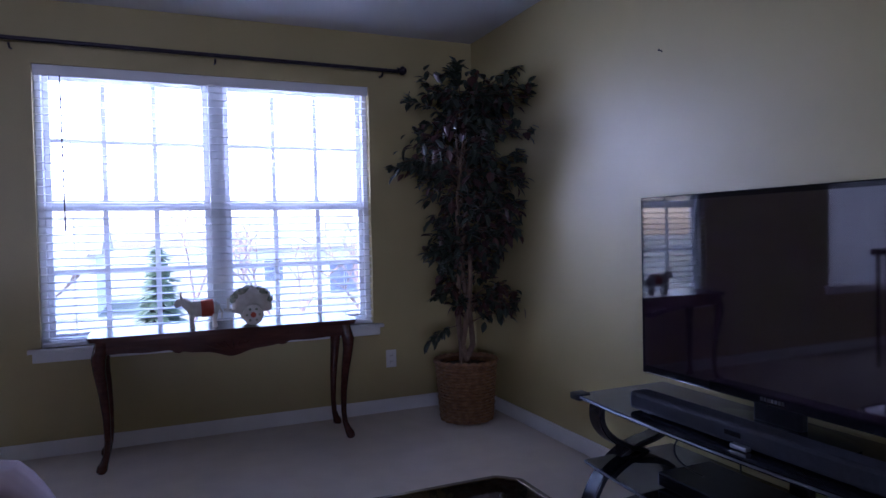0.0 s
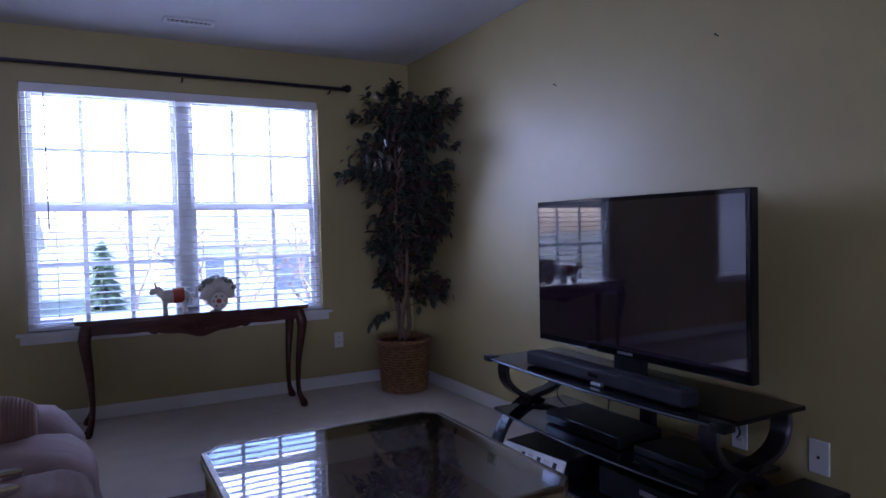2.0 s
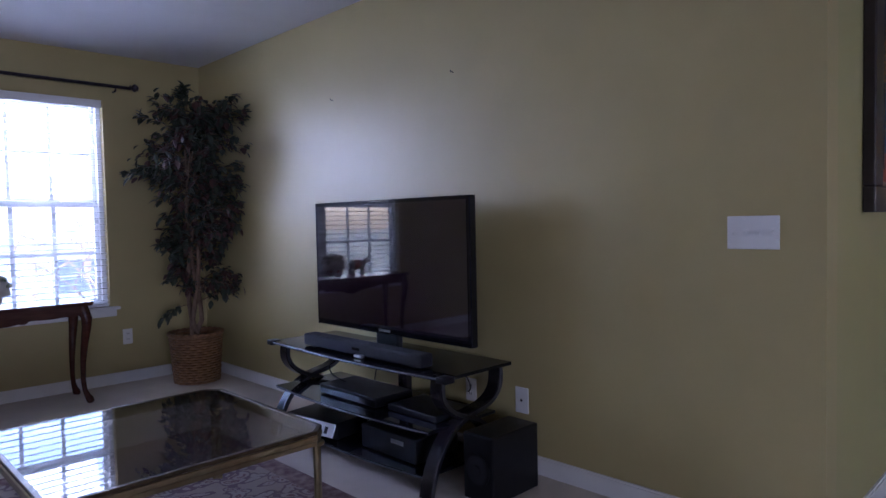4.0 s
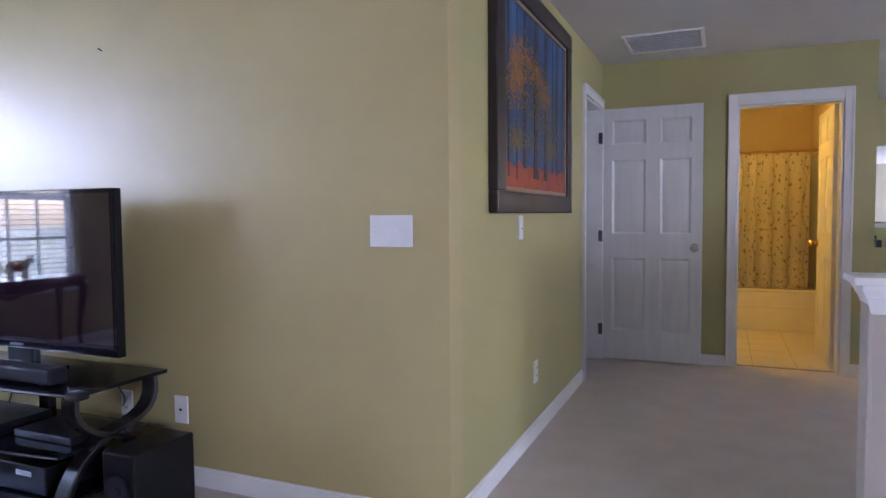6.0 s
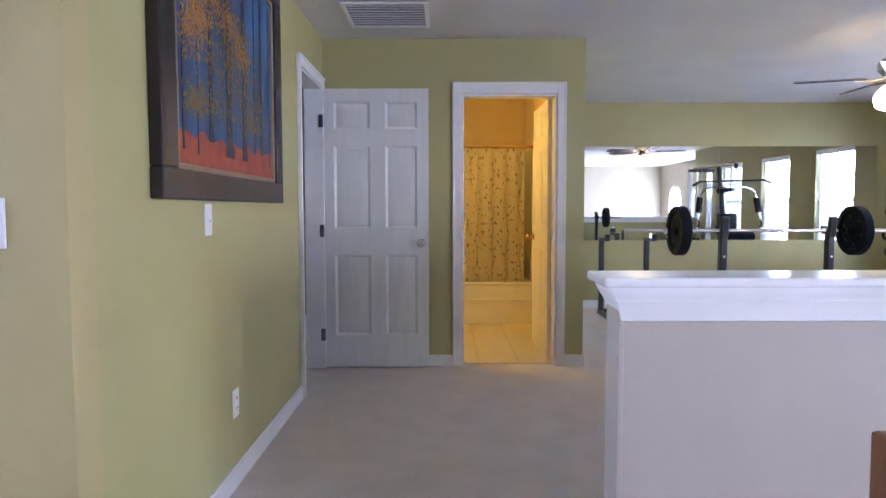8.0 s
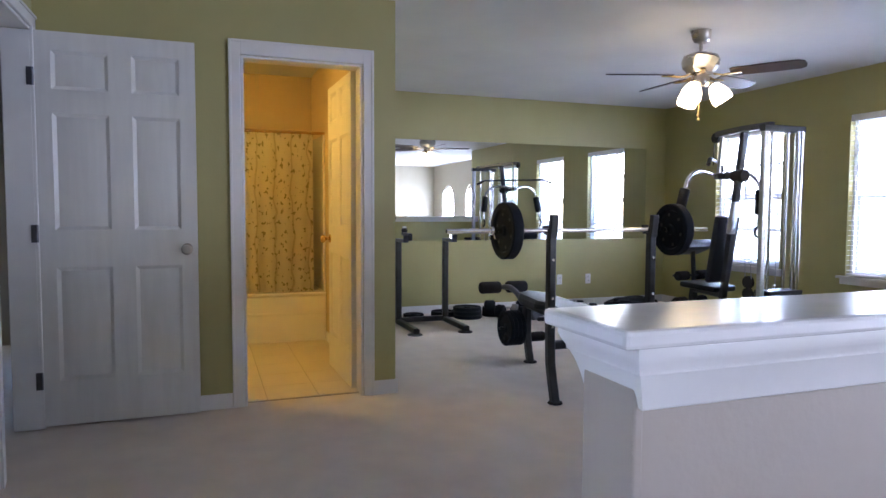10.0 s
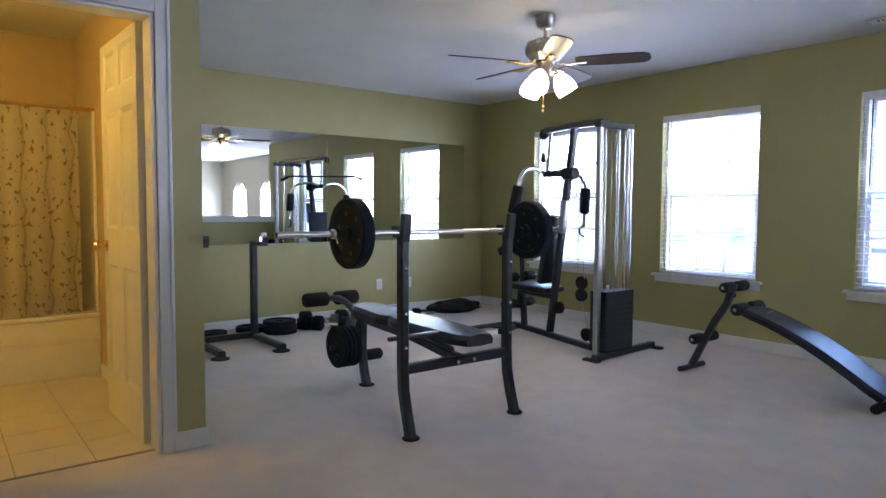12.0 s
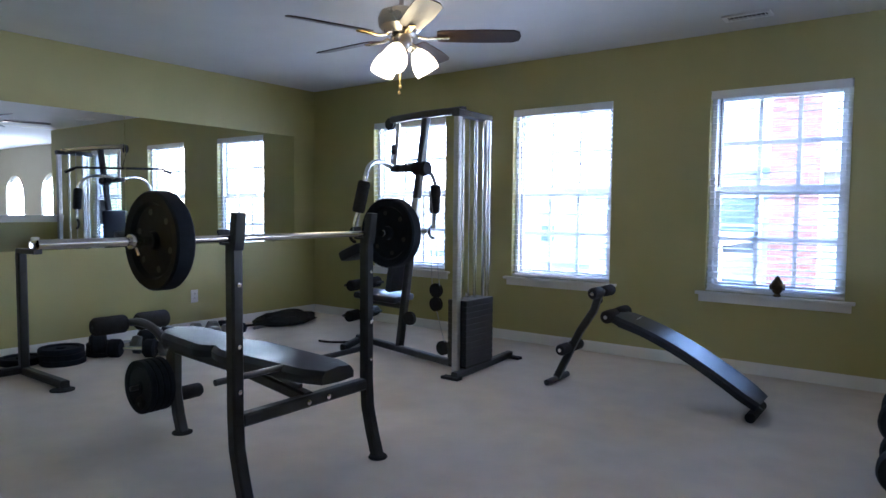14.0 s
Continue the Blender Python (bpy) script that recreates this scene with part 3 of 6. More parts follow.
# curtain rod
t = thing("curtain_rod", "dark metal curtain rod with ball ends and no curtain", "curtain rod", (1.3, N, 2.268))
ptube("rod", ROD, t, [(-1.22, -0.07, 0.012), (1.29, -0.07, 0.0)], 0.0125, 12)
for x in (-1.24, 1.31):
    plathe("finial", ROD, t, [(0.012, -0.03), (0.02, -0.025), (0.014, -0.016), (0.028, 0), (0.03, 0.012), (0.02, 0.03), (0.005, 0.036)], (x, -0.07, 0.006), 16, "x")
for x in (-0.9, 0.14, 1.18):
    ptube("bracket", ROD, t, [(x, -0.001, -0.03), (x, -0.02, -0.032), (x, -0.05, -0.035), (x, -0.07, -0.016)], 0.006, 8)

# ---- doors and casings ----
def panel_door(name, label, at, turn, width, height, knob, hinges, hinge_mat, knob_mat):
    """Six-panel door; hinge edge at the origin, leaf along +x, faces towards y."""
    d = thing(name, label, "door", at, turn)
    d["kind"] = "structure"
    th = 0.035
    zs = [(0.235, 0.824), (1.017, 1.612), (1.732, 1.926)]
    sx = width / 0.757
    xs = [(0.075 * sx, 0.335 * sx), (0.445 * sx, 0.675 * sx)]
    bm = bmesh.new()
    for a, b in ((0, xs[0][0]), (xs[0][1], xs[1][0]), (xs[1][1], width)):
        box(bm, a, 0, 0, b, th, height)
    edges = [0] + [v for z in zs for v in z] + [height]
    for a, b in zip(edges[::2], edges[1::2]):
        for xa, xb in xs:
            box(bm, xa, 0, a, xb, th, b)
    part("leaf", bm, DOORP, d)
    for xa, xb in xs:
        for za, zb in zs:
            bm = bmesh.new()
            for y0, y1 in ((0.012, 0.004), (th - 0.012, th - 0.004)):
                i, j = 0.018, 0.042
                rings = []
                for k, yy in ((-0.001, y0 * 0.2 if y0 < th / 2 else th - 0.0024), (i, y0), (j, y1)):
                    rings.append([bm.verts.new((xx, yy, zz)) for xx, zz in ((xa + k, za + k), (xb - k, za + k), (xb - k, zb - k), (xa + k, zb - k))])
                for r0, r1 in zip(rings, rings[1:]):
                    for q in range(4):
                        bm.faces.new((r0[q], r0[(q + 1) % 4], r1[(q + 1) % 4], r1[q]))
                bm.faces.new(rings[-1])
            part("panel", bm, DOORP, d)
    for sgn, y in ((-1, 0), (1, th)):
        prof = [(0.031, 0), (0.031, 0.006), (0.012, 0.012), (0.011, 0.03), (0.026, 0.042), (0.029, 0.056), (0.02, 0.068), (0.004, 0.07)]
        plathe("knob", knob_mat, d, [(r, y + sgn * h) for r, h in prof], (width - 0.055, 0, knob), 20, "y", "round metal knob")
    pbox("latch", knob_mat, d, width, 0.008, knob - 0.028, width + 0.002, th - 0.008, knob + 0.028, 0)
    for z in hinges:
        ptube("hinge", hinge_mat, d, [(-0.006, -0.004, z - 0.045), (-0.006, -0.004, z + 0.045)], 0.007, 8)
        pbox("hinge_leaf", hinge_mat, d, -0.032, -0.0085, z - 0.045, 0.0, -0.0045, z + 0.045, 0)
    return d


panel_door("door_1", "white six-panel door standing open against the hall wall", (6.384, -0.535, 0.012), -90, 0.757, 2.02, 0.91, (0.24, 1.0, 1.79), GUNMETAL, NICKEL)
panel_door("door_2", "white six-panel bathroom door standing open inwards", (6.60, -2.222, 0.012), 1.5, 0.69, 1.98, 0.92, (0.24, 1.0, 1.78), BRASS, BRASS)


def casing(name, pts, label):
    """Stepped door trim of boxes, one for each side."""
    c = tagged(new(name), label, "trim", "", "structure")
    for v in pts:
        pbox("trim_board", TRIM, c, *v)
    return c


casing("trim_bathroom_door", [
    (B - 0.018, -1.53, 0, B - 0.0005, -1.466, 2.087), (B - 0.018, -2.295, 0, B - 0.0005, -2.232, 2.087), (B - 0.018, -2.232, 2.005, B - 0.0005, -1.53, 2.087),
    (B - 0.024, -1.482, 0, B - 0.018, -1.466, 2.087), (B - 0.024, -2.295, 0, B - 0.018, -2.279, 2.087), (B - 0.024, -2.279, 2.071, B - 0.018, -1.482, 2.087),
    (B - 0.005, -1.548, 0, B + 0.125, -1.531, 1.99), (B - 0.005, -2.231, 0, B + 0.125, -2.214, 1.99), (B - 0.005, -2.231, 1.989, B + 0.125, -1.531, 2.004),
], "white moulded door casing of the bathroom")
casing("trim_bedroom_door", [
    (5.61, P - 0.018, 0, 5.675, P - 0.0005, 2.11), (6.38, P - 0.018, 0, 6.445, P - 0.0005, 2.11), (5.675, P - 0.018, 2.045, 6.38, P - 0.0005, 2.11),
    (5.606, P - 0.026, 0, 5.622, P - 0.018, 2.11), (5.622, P - 0.026, 2.094, 6.445, P - 0.018, 2.11),
    (5.6755, P - 0.005, 0, 5.69, P + 0.125, 2.03), (6.38, P - 0.005, 0, 6.3945, P + 0.125, 2.03), (5.69, P - 0.005, 2.03, 6.38, P + 0.125, 2.0445),
], "white moulded casing of the open door")

# ---- half wall with its cap, newel ----
hw = tagged(new("wall_half"), "beige half wall with a white moulded cap", "half wall", "", "structure")
pbox("wall_face", BEIGE, hw, 3.225, S, 0, 3.285, -1.835, 0.918, 0)
pbox("wall_face", OLIVE, hw, 3.285, S, 0, 3.34, -1.835, 0.918, 0)
pbox("corner_board", BEIGE, hw, 3.222, -1.846, 0, 3.343, -1.83, 0.918)
bm = bmesh.new()      # cove and bead under the cap, mitred round the end
rings = []
for d, z in ((0.004, 0.888), (0.009, 0.891), (0.012, 0.905), (0.018, 0.925), (0.025, 0.940), (0.028, 0.941), (0.028, 0.946), (0.034, 0.956), (0.037, 0.964), (0.037, 0.976)):
    rings.append([bm.verts.new(p) for p in ((3.2225 - d, S, z), (3.2225 - d, -1.8455 + d, z), (3.3425 + d, -1.8455 + d, z), (3.3425 + d, S, z))])
for a, b in zip(rings, rings[1:]):
    for k in range(4):
        bm.faces.new((a[k], a[(k + 1) % 4], b[(k + 1) % 4], b[k]))
bm.faces.new(rings[0][::-1])
bm.faces.new(rings[-1])
part("cap_moulding", bm, TRIM, hw)
hw.location = (0.015, -0.012, 0.0)
pbox("cap", CAPP, hw, 3.180, S, 0.976, 3.385, -1.786, 1.0, 0.006)
pbox("baseboard", TRIM, hw, 3.212, S, 0, 3.2245, -1.85, 0.08)

t = thing("newel_post", "reddish-brown turned wooden stair newel post", "newel post", (2.27, -1.93, 0))
pbox("base", OAK, t, -0.05, -0.05, 0, 0.05, 0.05, 0.3, 0.004)
plathe("shaft", OAK, t, [(0.045, 0.3), (0.03, 0.33), (0.04, 0.36), (0.032, 0.5), (0.024, 0.72), (0.034, 0.77), (0.026, 0.79), (0.044, 0.805), (0.04, 0.82)])
pbox("block", OAK, t, -0.052, -0.052, 0.82, 0.052, 0.052, 0.925, 0.006)
plathe("finial", OAK, t, [(0.046, 0.925), (0.05, 0.932), (0.04, 0.941), (0.028, 0.949), (0.042, 0.960), (0.053, 0.978), (0.054, 0.99), (0.044, 1.012), (0.024, 1.026), (0.006, 1.03)])

# ---- mirrors ----
for y0, y1 in ((-4.632, -2.56), (-6.455, -4.638)):
    m = thing("wall_mirror_panel", "large frameless mirror fixed to the wall", "mirror", (M, (y0 + y1) / 2, 0.80), group="gym mirrors")
    pbox("mirror_glass", MIRROR, m, -0.006, y0 - (y0 + y1) / 2, 0, -0.0005, y1 - (y0 + y1) / 2, 1.095, 0)
    for k in (-0.35, 0.35):
        pbox("clip", CHROME, m, -0.012, k * (y1 - y0), -0.008, -0.0005, k * (y1 - y0) + 0.02, 0.006, 0.001)

# ---- wall plates, vents ----
def wall_plate(name, label, category, at, turn, w, h, kind):
    """A cover plate; its face looks along -y before the turn."""
    p = thing(name, label, category, at, turn)
    pbox("plate", PLATE, p, -w / 2, -0.007, -h / 2, w / 2, -0.0005, h / 2, 0.003)
    if kind == "outlet":
        for z in (-0.021, 0.021):
            pbox("socket", PLATE, p, -0.017, -0.0095, z - 0.014, 0.017, -0.007, z + 0.014, 0.001)
            for x in (-0.006, 0.006):
                pbox("slot", DARK, p, x - 0.0015, -0.0102, z - 0.004, x + 0.0015, -0.0096, z + 0.007, 0)
    elif kind == "jack":
        plathe("jack", DARK, p, [(0.006, -0.0075), (0.006, -0.012), (0.003, -0.013)], (0, 0, 0), 12, "y")
    else:
        n = kind
        for k in range(n):
            x = (k - (n - 1) / 2) * 0.046
            pbox("toggle_frame", PLATE, p, x - 0.008, -0.0085, -0.014, x + 0.008, -0.007, 0.014, 0.0005)
            up = k % 2
            bm = bmesh.new()
            box(bm, x - 0.004, -0.02, -0.005, x + 0.004, -0.007, 0.005, 0.001, pose(0, 0, 0.004 * (1 if up else -1)))
            part("toggle", bm, PLATE, p)
    return p


wall_plate("light_switch", "white four-gang light switch plate", "light switch", (T, -0.283, 1.136), -90, 0.182, 0.12, 4)
wall_plate("light_switch", "narrow white single light switch on the wall", "light switch", (4.07, P, 1.13), 0, 0.07, 0.118, 1)
wall_plate("wall_outlet", "white double wall outlet", "outlet", (2.516, N, 0.355), 0, 0.072, 0.118, "outlet")
wall_plate("wall_outlet", "white double wall outlet", "outlet", (4.345, P, 0.351), 0, 0.072, 0.118, "outlet")
wall_plate("wall_outlet", "white wall outlet behind the stand", "outlet", (T, 1.12, 0.33), -90, 0.072, 0.118, "outlet")
wall_plate("wall_jack", "white cover plate with an aerial jack", "outlet", (T, 0.787, 0.334), -90, 0.078, 0.125, "jack")
wall_plate("wall_outlet", "white double outlet below the mirror", "outlet", (M, -5.265, 0.32), -90, 0.072, 0.118, "outlet")
wall_plate("wall_outlet", "white double outlet below the mirror", "outlet", (M, -5.655, 0.32), -90, 0.072, 0.118, "outlet")


def vent(label, x0, y0, x1, y1, z, along, n):
    v = thing("ceiling_vent", label, "vent", ((x0 + x1) / 2, (y0 + y1) / 2, z))
    hx, hy, f = (x1 - x0) / 2, (y1 - y0) / 2, 0.025
    for nm, b in (("frame", (-hx, -hy, -0.012, hx, -hy + f, -0.0005)), ("frame", (-hx, hy - f, -0.012, hx, hy, -0.0005)), ("frame", (-hx, -hy + f, -0.012, -hx + f, hy - f, -0.0005)), ("frame", (hx - f, -hy + f, -0.012, hx, hy - f, -0.0005))):
        pbox(nm, TRIM, v, *b, 0.003)
    pbox("backing", DARK, v, -hx + f, -hy + f, -0.002, hx - f, hy - f, -0.001, 0)
    for k in range(n):
        q = (k + 0.5) / n * 2 - 1
        bm = bmesh.new()
        if along == "x":
            box(bm, -hx + f, -0.002, -0.009, hx - f, 0.002, 0.009, 0, pose(0, q * (hy - f), -0.007, 40))
        else:
            box(bm, -0.002, -hy + f, -0.009, 0.002, hy - f, 0.009, 0, pose(q * (hx - f), 0, -0.007, 0, 40))
        part("slat", bm, TRIM, v)
    return v


vent("white louvred return-air grille in the hall ceiling", 5.60, -1.31, 6.13, -0.785, HG, "y", 9)
vent("small white ceiling register", 4.79, -6.46, 5.08, -6.33, HG, "y", 9)
vent("small white ceiling register above the window", 1.29, 3.66, 1.59, 3.765, HL, "y", 9)
for y, z in ((1.208, 1.964), (2.273, 1.973)):
    t = thing("picture_nail", "small bare nail sticking out of the wall", "nail", (T, y, z))
    ptube("shank", IRON, t, [(-0.0005, 0, 0), (-0.018, 0, 0.006)], 0.0025, 6)
    plathe("head", IRON, t, [(0.005, -0.018), (0.005, -0.02)], (0, 0, 0.006), 8, "x")

# ---- living room ----
def console_table():
    t = thing("console_table", "dark mahogany console table with carved cabriole legs", "table", (1.453, 3.90, 0))
    bm = bmesh.new()
    hw, hd = 0.70, 0.19
    out = []
    for sx, sy in ((1, 1), (-1, 1), (-1, -1), (1, -1)):
        a = [(hw, hd - 0.05), (hw - 0.012, hd - 0.02), (hw - 0.03, hd - 0.012), (hw - 0.06, hd)]
        a = [(x * sx, y * sy) for x, y in a]
        out += a if sx * sy > 0 else a[::-1]
    extrude(bm, [(x, y, 0.672) for x, y in out], (0, 0, 0.012))
    extrude(bm, [(x * 1.008, y * 1.02, 0.684) for x, y in out], (0, 0, 0.016))
    part("top", bm, MAHOG, t, "polished dark top")
    def apron(n, length, m):
        pts = []
        for k in range(n + 1):
            u = k / n * 2 - 1
            d = 0.065 + 0.045 * math.exp(-(u * 3.4) ** 2) + 0.016 * math.cos(u * 9) ** 2 * (1 - abs(u))
            if abs(abs(u) - 0.45) < 0.04:
                d += 0.012
            pts.append((u * length, 0, 0.672 - d))
        bm = bmesh.new()
        extrude(bm, [m @ Vector(p) for p in pts + [(length, 0, 0.672), (-length, 0, 0.672)]], m.to_3x3() @ Vector((0, 0.02, 0)))
        part("apron", bm, MAHOG, t)
    apron(60, 0.62, pose(0, -0.165, 0))
    apron(60, 0.62, pose(0, 0.145, 0))
    for x in (-0.655, 0.635):
        bm = bmesh.new()
        box(bm, x, -0.12, 0.6, x + 0.02, 0.12, 0.672)
        part("apron", bm, MAHOG, t)
    for q in range(7):    # carved shell and scrolls in the middle of the apron
        u = (q - 3) / 3
        bm = bmesh.new()
        tube(bm, arc((u * 0.02, -0.168, 0.585), (u * 0.09, -0.178, 0.60), (u * 0.13, -0.168, 0.638 - 0.02 * abs(u))), 0.006, 6, [0.003 + 0.006 * math.sin(math.pi * k / 12) for k in range(13)])
        part("carving", bm, MAHOG, t)
    prof = [(0.0, 0.672, 0.034), (0.012, 0.63, 0.036), (0.028, 0.585, 0.036), (0.024, 0.52, 0.030), (0.004, 0.40, 0.024), (-0.010, 0.28, 0.019), (-0.014, 0.16, 0.016), (-0.006, 0.09, 0.016), (0.012, 0.05, 0.02), (0.026, 0.028, 0.026), (0.03, 0.012, 0.026), (0.026, 0.0, 0.018)]
    for sx in (-1, 1):
        for sy in (-1, 1):
            bm = bmesh.new()
            k = 0.70
            tube(bm, [(sx * (0.633 + d * k), sy * (0.135 + d * k), max(z, 0.001)) for d, z, r in prof], 0.02, 12, [r for d, z, r in prof])
            part("leg", bm, MAHOG, t)
    return t


console_table()


def figurines():
    t = thing("ox_figurine", "painted cream ceramic ox with a red saddle blanket", "figurine", (1.31, 3.84, 0.70), 0)
    t.scale = (1.3, 1.3, 1.3)
    bm = bmesh.new()
    tube(bm, [(-0.06, 0, 0.075), (-0.04, 0, 0.08), (0.0, 0, 0.078), (0.05, 0, 0.082), (0.068, 0, 0.078)], 0.03, 12, [0.016, 0.034, 0.032, 0.034, 0.018])
    tube(bm, [(-0.05, 0, 0.09), (-0.075, 0, 0.115), (-0.09, 0, 0.11), (-0.108, 0, 0.096)], 0.02, 10, [0.022, 0.02, 0.018, 0.009])
    for x in (-0.04, 0.05):
        for y in (-0.016, 0.016):
            tube(bm, [(x, y, 0.06), (x - 0.003, y, 0.03), (x, y, 0.0)], 0.011, 8, [0.013, 0.009, 0.011])
    for y in (-0.014, 0.014):
        tube(bm, [(-0.08, y, 0.125), (-0.084, y * 1.6, 0.142), (-0.08, y * 1.5, 0.155)], 0.004, 6, [0.006, 0.004, 0.002])
    tube(bm, [(0.068, 0, 0.085), (0.08, 0, 0.06), (0.078, 0, 0.035)], 0.004, 6)
    part("body", bm, CERAM, t)
    bm = bmesh.new()
    tube(bm, [(-0.005, 0, 0.081), (0.045, 0, 0.083)], 0.037, 14)
    part("saddle_blanket", bm, CERRED, t, "red glazed saddle blanket")
    c = thing("cart_figurine", "ceramic ox cart heaped with flowers", "figurine", (1.575, 3.85, 0.70), 0)
    c.scale = (1.3, 1.3, 1.3)
    bm = bmesh.new()
    tube(bm, [(-0.055, 0, 0.05), (-0.045, 0, 0.1), (0.0, 0, 0.125), (0.05, 0, 0.105), (0.06, 0, 0.055)], 0.03, 12, [0.03, 0.042, 0.045, 0.042, 0.03])
    part("cart_body", bm, CERAM, c)
    for y in (-0.048, 0.048):
        plathe("wheel", CERAM, c, [(0.042, y - 0.005), (0.045, y), (0.042, y + 0.005)], (0, 0, 0.045), 20, "y")
        plathe("hub", CERRED, c, [(0.012, y - 0.009), (0.012, y + 0.009)], (0, 0, 0.045), 12, "y")
        for k in range(6):
            a = k * math.pi / 3
            plathe("spot", CERGRN, c, [(0.006, y - 0.0065), (0.006, y + 0.0065)], (0.027 * math.cos(a), 0, 0.045 + 0.027 * math.sin(a)), 8, "y")
    rr = random.Random(3)
    bm = bmesh.new()
    for k in range(46):
        a = rr.uniform(0, math.pi)
        x, z = 0.075 * math.cos(a), 0.105 + 0.05 * math.sin(a)
        y = rr.uniform(-0.04, 0.04)
        bmesh.ops.create_icosphere(bm, subdivisions=1, radius=rr.uniform(0.01, 0.018), matrix=Matrix.Translation((x, y, z)))
    part("flowers", bm, CERGRN, c, "cream and green glazed flowers")
    for y in (-0.02, 0.02):
        ptube("shaft", CERAM, c, [(-0.05, y, 0.062), (-0.115, y, 0.068)], 0.005, 6)
    ptube("yoke", CERAM, c, [(-0.1, 0.0, 0.06), (-0.096, 0, 0.118)], 0.006, 6)


figurines()


def ficus():
    p = thing("potted_ficus", "tall artificial ficus tree in a woven wicker basket", "plant", (2.885, 3.785, 0))
    bm = bmesh.new()
    lathe(bm, [(0.145, 0.0), (0.155, 0.02), (0.182, 0.37), (0.166, 0.37), (0.13, 0.05)], seg=30)
    part("basket", bm, WICKER, p, "brown woven wicker basket")
    for k in range(19):    # woven rows, each weaving in and out of the stakes
        z = 0.014 + k * 0.0195
        r = 0.161 + 0.028 * z / 0.37
        bm = bmesh.new()
        pts = [((r + 0.005 * math.sin(q * 15 + (k % 2) * math.pi)) * math.cos(q), (r + 0.005 * math.sin(q * 15 + (k % 2) * math.pi)) * math.sin(q), z) for q in (2 * math.pi * i / 90 for i in range(91))]
        tube(bm, pts, 0.0095, 6)
        part("wicker_band", bm, WICKER, p)
    bm = bmesh.new()
    tube(bm, [(0.195 * math.cos(q), 0.195 * math.sin(q), 0.378 + 0.004 * math.sin(q * 24)) for q in (2 * math.pi * i / 96 for i in range(97))], 0.014, 8)
    part("basket_rim", bm, WICKER, p)
    bm = bmesh.new()
    lathe(bm, [(0.172, 0.33), (0.172, 0.345), (0.08, 0.355), (0.01, 0.36)], seg=20)
    part("moss", bm, SOIL, p)
    rr = random.Random(11)
    stems = []
    for k, (dx, dy) in enumerate(((-0.03, -0.01), (0.03, 0.02), (0.0, 0.03))):
        pts = [Vector((dx, dy, 0.34))]
        for q in range(1, 13):
            z = 0.34 + q * 0.135
            a = z * 3.6 + k * 2.1
            pts.append(Vector((0.055 * math.cos(a) * (1 - z / 3.2), 0.05 * math.sin(a), z)))
        stems.append(pts)
        ptube("trunk", BARK, p, pts, 0.016, 8, [0.021 - 0.0011 * i for i in range(13)])
    # limbs, then leaves along them
    leaves, red = bmesh.new(), bmesh.new()
    def leaf(bm, at, d, size):
        d = d.normalized()
        s = d.cross(Vector((rr.uniform(-0.4, 0.4), rr.uniform(-0.4, 0.4), 1))).normalized()
        u = s.cross(d)
        l, w = size, size * 0.27
        prof = ((0.0, 0.0), (0.25, 0.8), (0.5, 1.0), (0.78, 0.6), (1.0, 0.0))
        mid = [bm.verts.new(at + d * l * a - u * l * 0.16 * a * a) for a, b in prof]
        for sg in (1, -1):
            e = [bm.verts.new(at + d * l * a - u * l * 0.16 * a * a + (s * sg + u * 0.35) * w * b) for a, b in prof[1:4]]
            bm.faces.new((mid[0], mid[1], e[0]))
            bm.faces.new((mid[1], mid[2], e[1], e[0]))
            bm.faces.new((mid[2], mid[3], e[2], e[1]))
            bm.faces.new((mid[3], mid[4], e[2]))
    limbs = bmesh.new()
    def reach(z):
        base = 0.19 + 0.25 * max(0, min(1, (z - 0.5) / 1.2))
        if z > 1.95:
            base *= max(0.35, 1 - (z - 1.95) * 1.4)
        return base * (0.8 + 0.4 * (0.5 + 0.5 * math.sin(z * 9.0)))
    n_limbs = 190
    for k in range(n_limbs):
        z = 0.52 + 1.57 * ((k + rr.random()) / n_limbs) ** 0.82
        a = rr.uniform(0, 2 * math.pi)
        st = stems[k % 3]
        i = min(11, int((z - 0.34) / 0.135))
        st0 = st[i].lerp(st[i + 1], ((z - 0.34) / 0.135) % 1) if z < 1.95 else Vector((0, 0, 1.95))
        r = reach(z) * rr.uniform(0.75, 1.15)
        if z < 1.0 and math.sin(a) < -0.3 and rr.random() < 0.6:
            continue
        end = Vector((r * math.cos(a) * (0.8 if math.cos(a) < 0 else 1.1) + 0.05, r * math.sin(a) - 0.06 - 0.09 * max(0, math.cos(a)), z + rr.uniform(-0.02, 0.14)))
        end.x, end.y = min(end.x, 0.255), min(end.y, 0.34)
        mid = st0.lerp(end, 0.55) + Vector((0, 0, 0.07))
        pts = arc(st0, mid, end, 6)
        tube(limbs, pts, 0.003, 4, [0.005 - 0.0005 * q for q in range(7)])
        for q in range(17):
            u = rr.uniform(0.3, 1.05)
            at = st0 * (1 - u) ** 2 + mid * 2 * u * (1 - u) + end * u * u
            d = Vector((rr.uniform(-1, 1), rr.uniform(-1, 1), rr.uniform(-1.3, 0.25))) + (end - st0).normalized() * 0.7
            at = at + Vector((rr.uniform(-0.03, 0.03), rr.uniform(-0.03, 0.03), rr.uniform(-0.04, 0.04)))
            at.x, at.y = min(at.x, 0.235), min(at.y, 0.33)
            leaf(red if rr.random() < 0.3 else leaves, at, d, rr.uniform(0.055, 0.095))
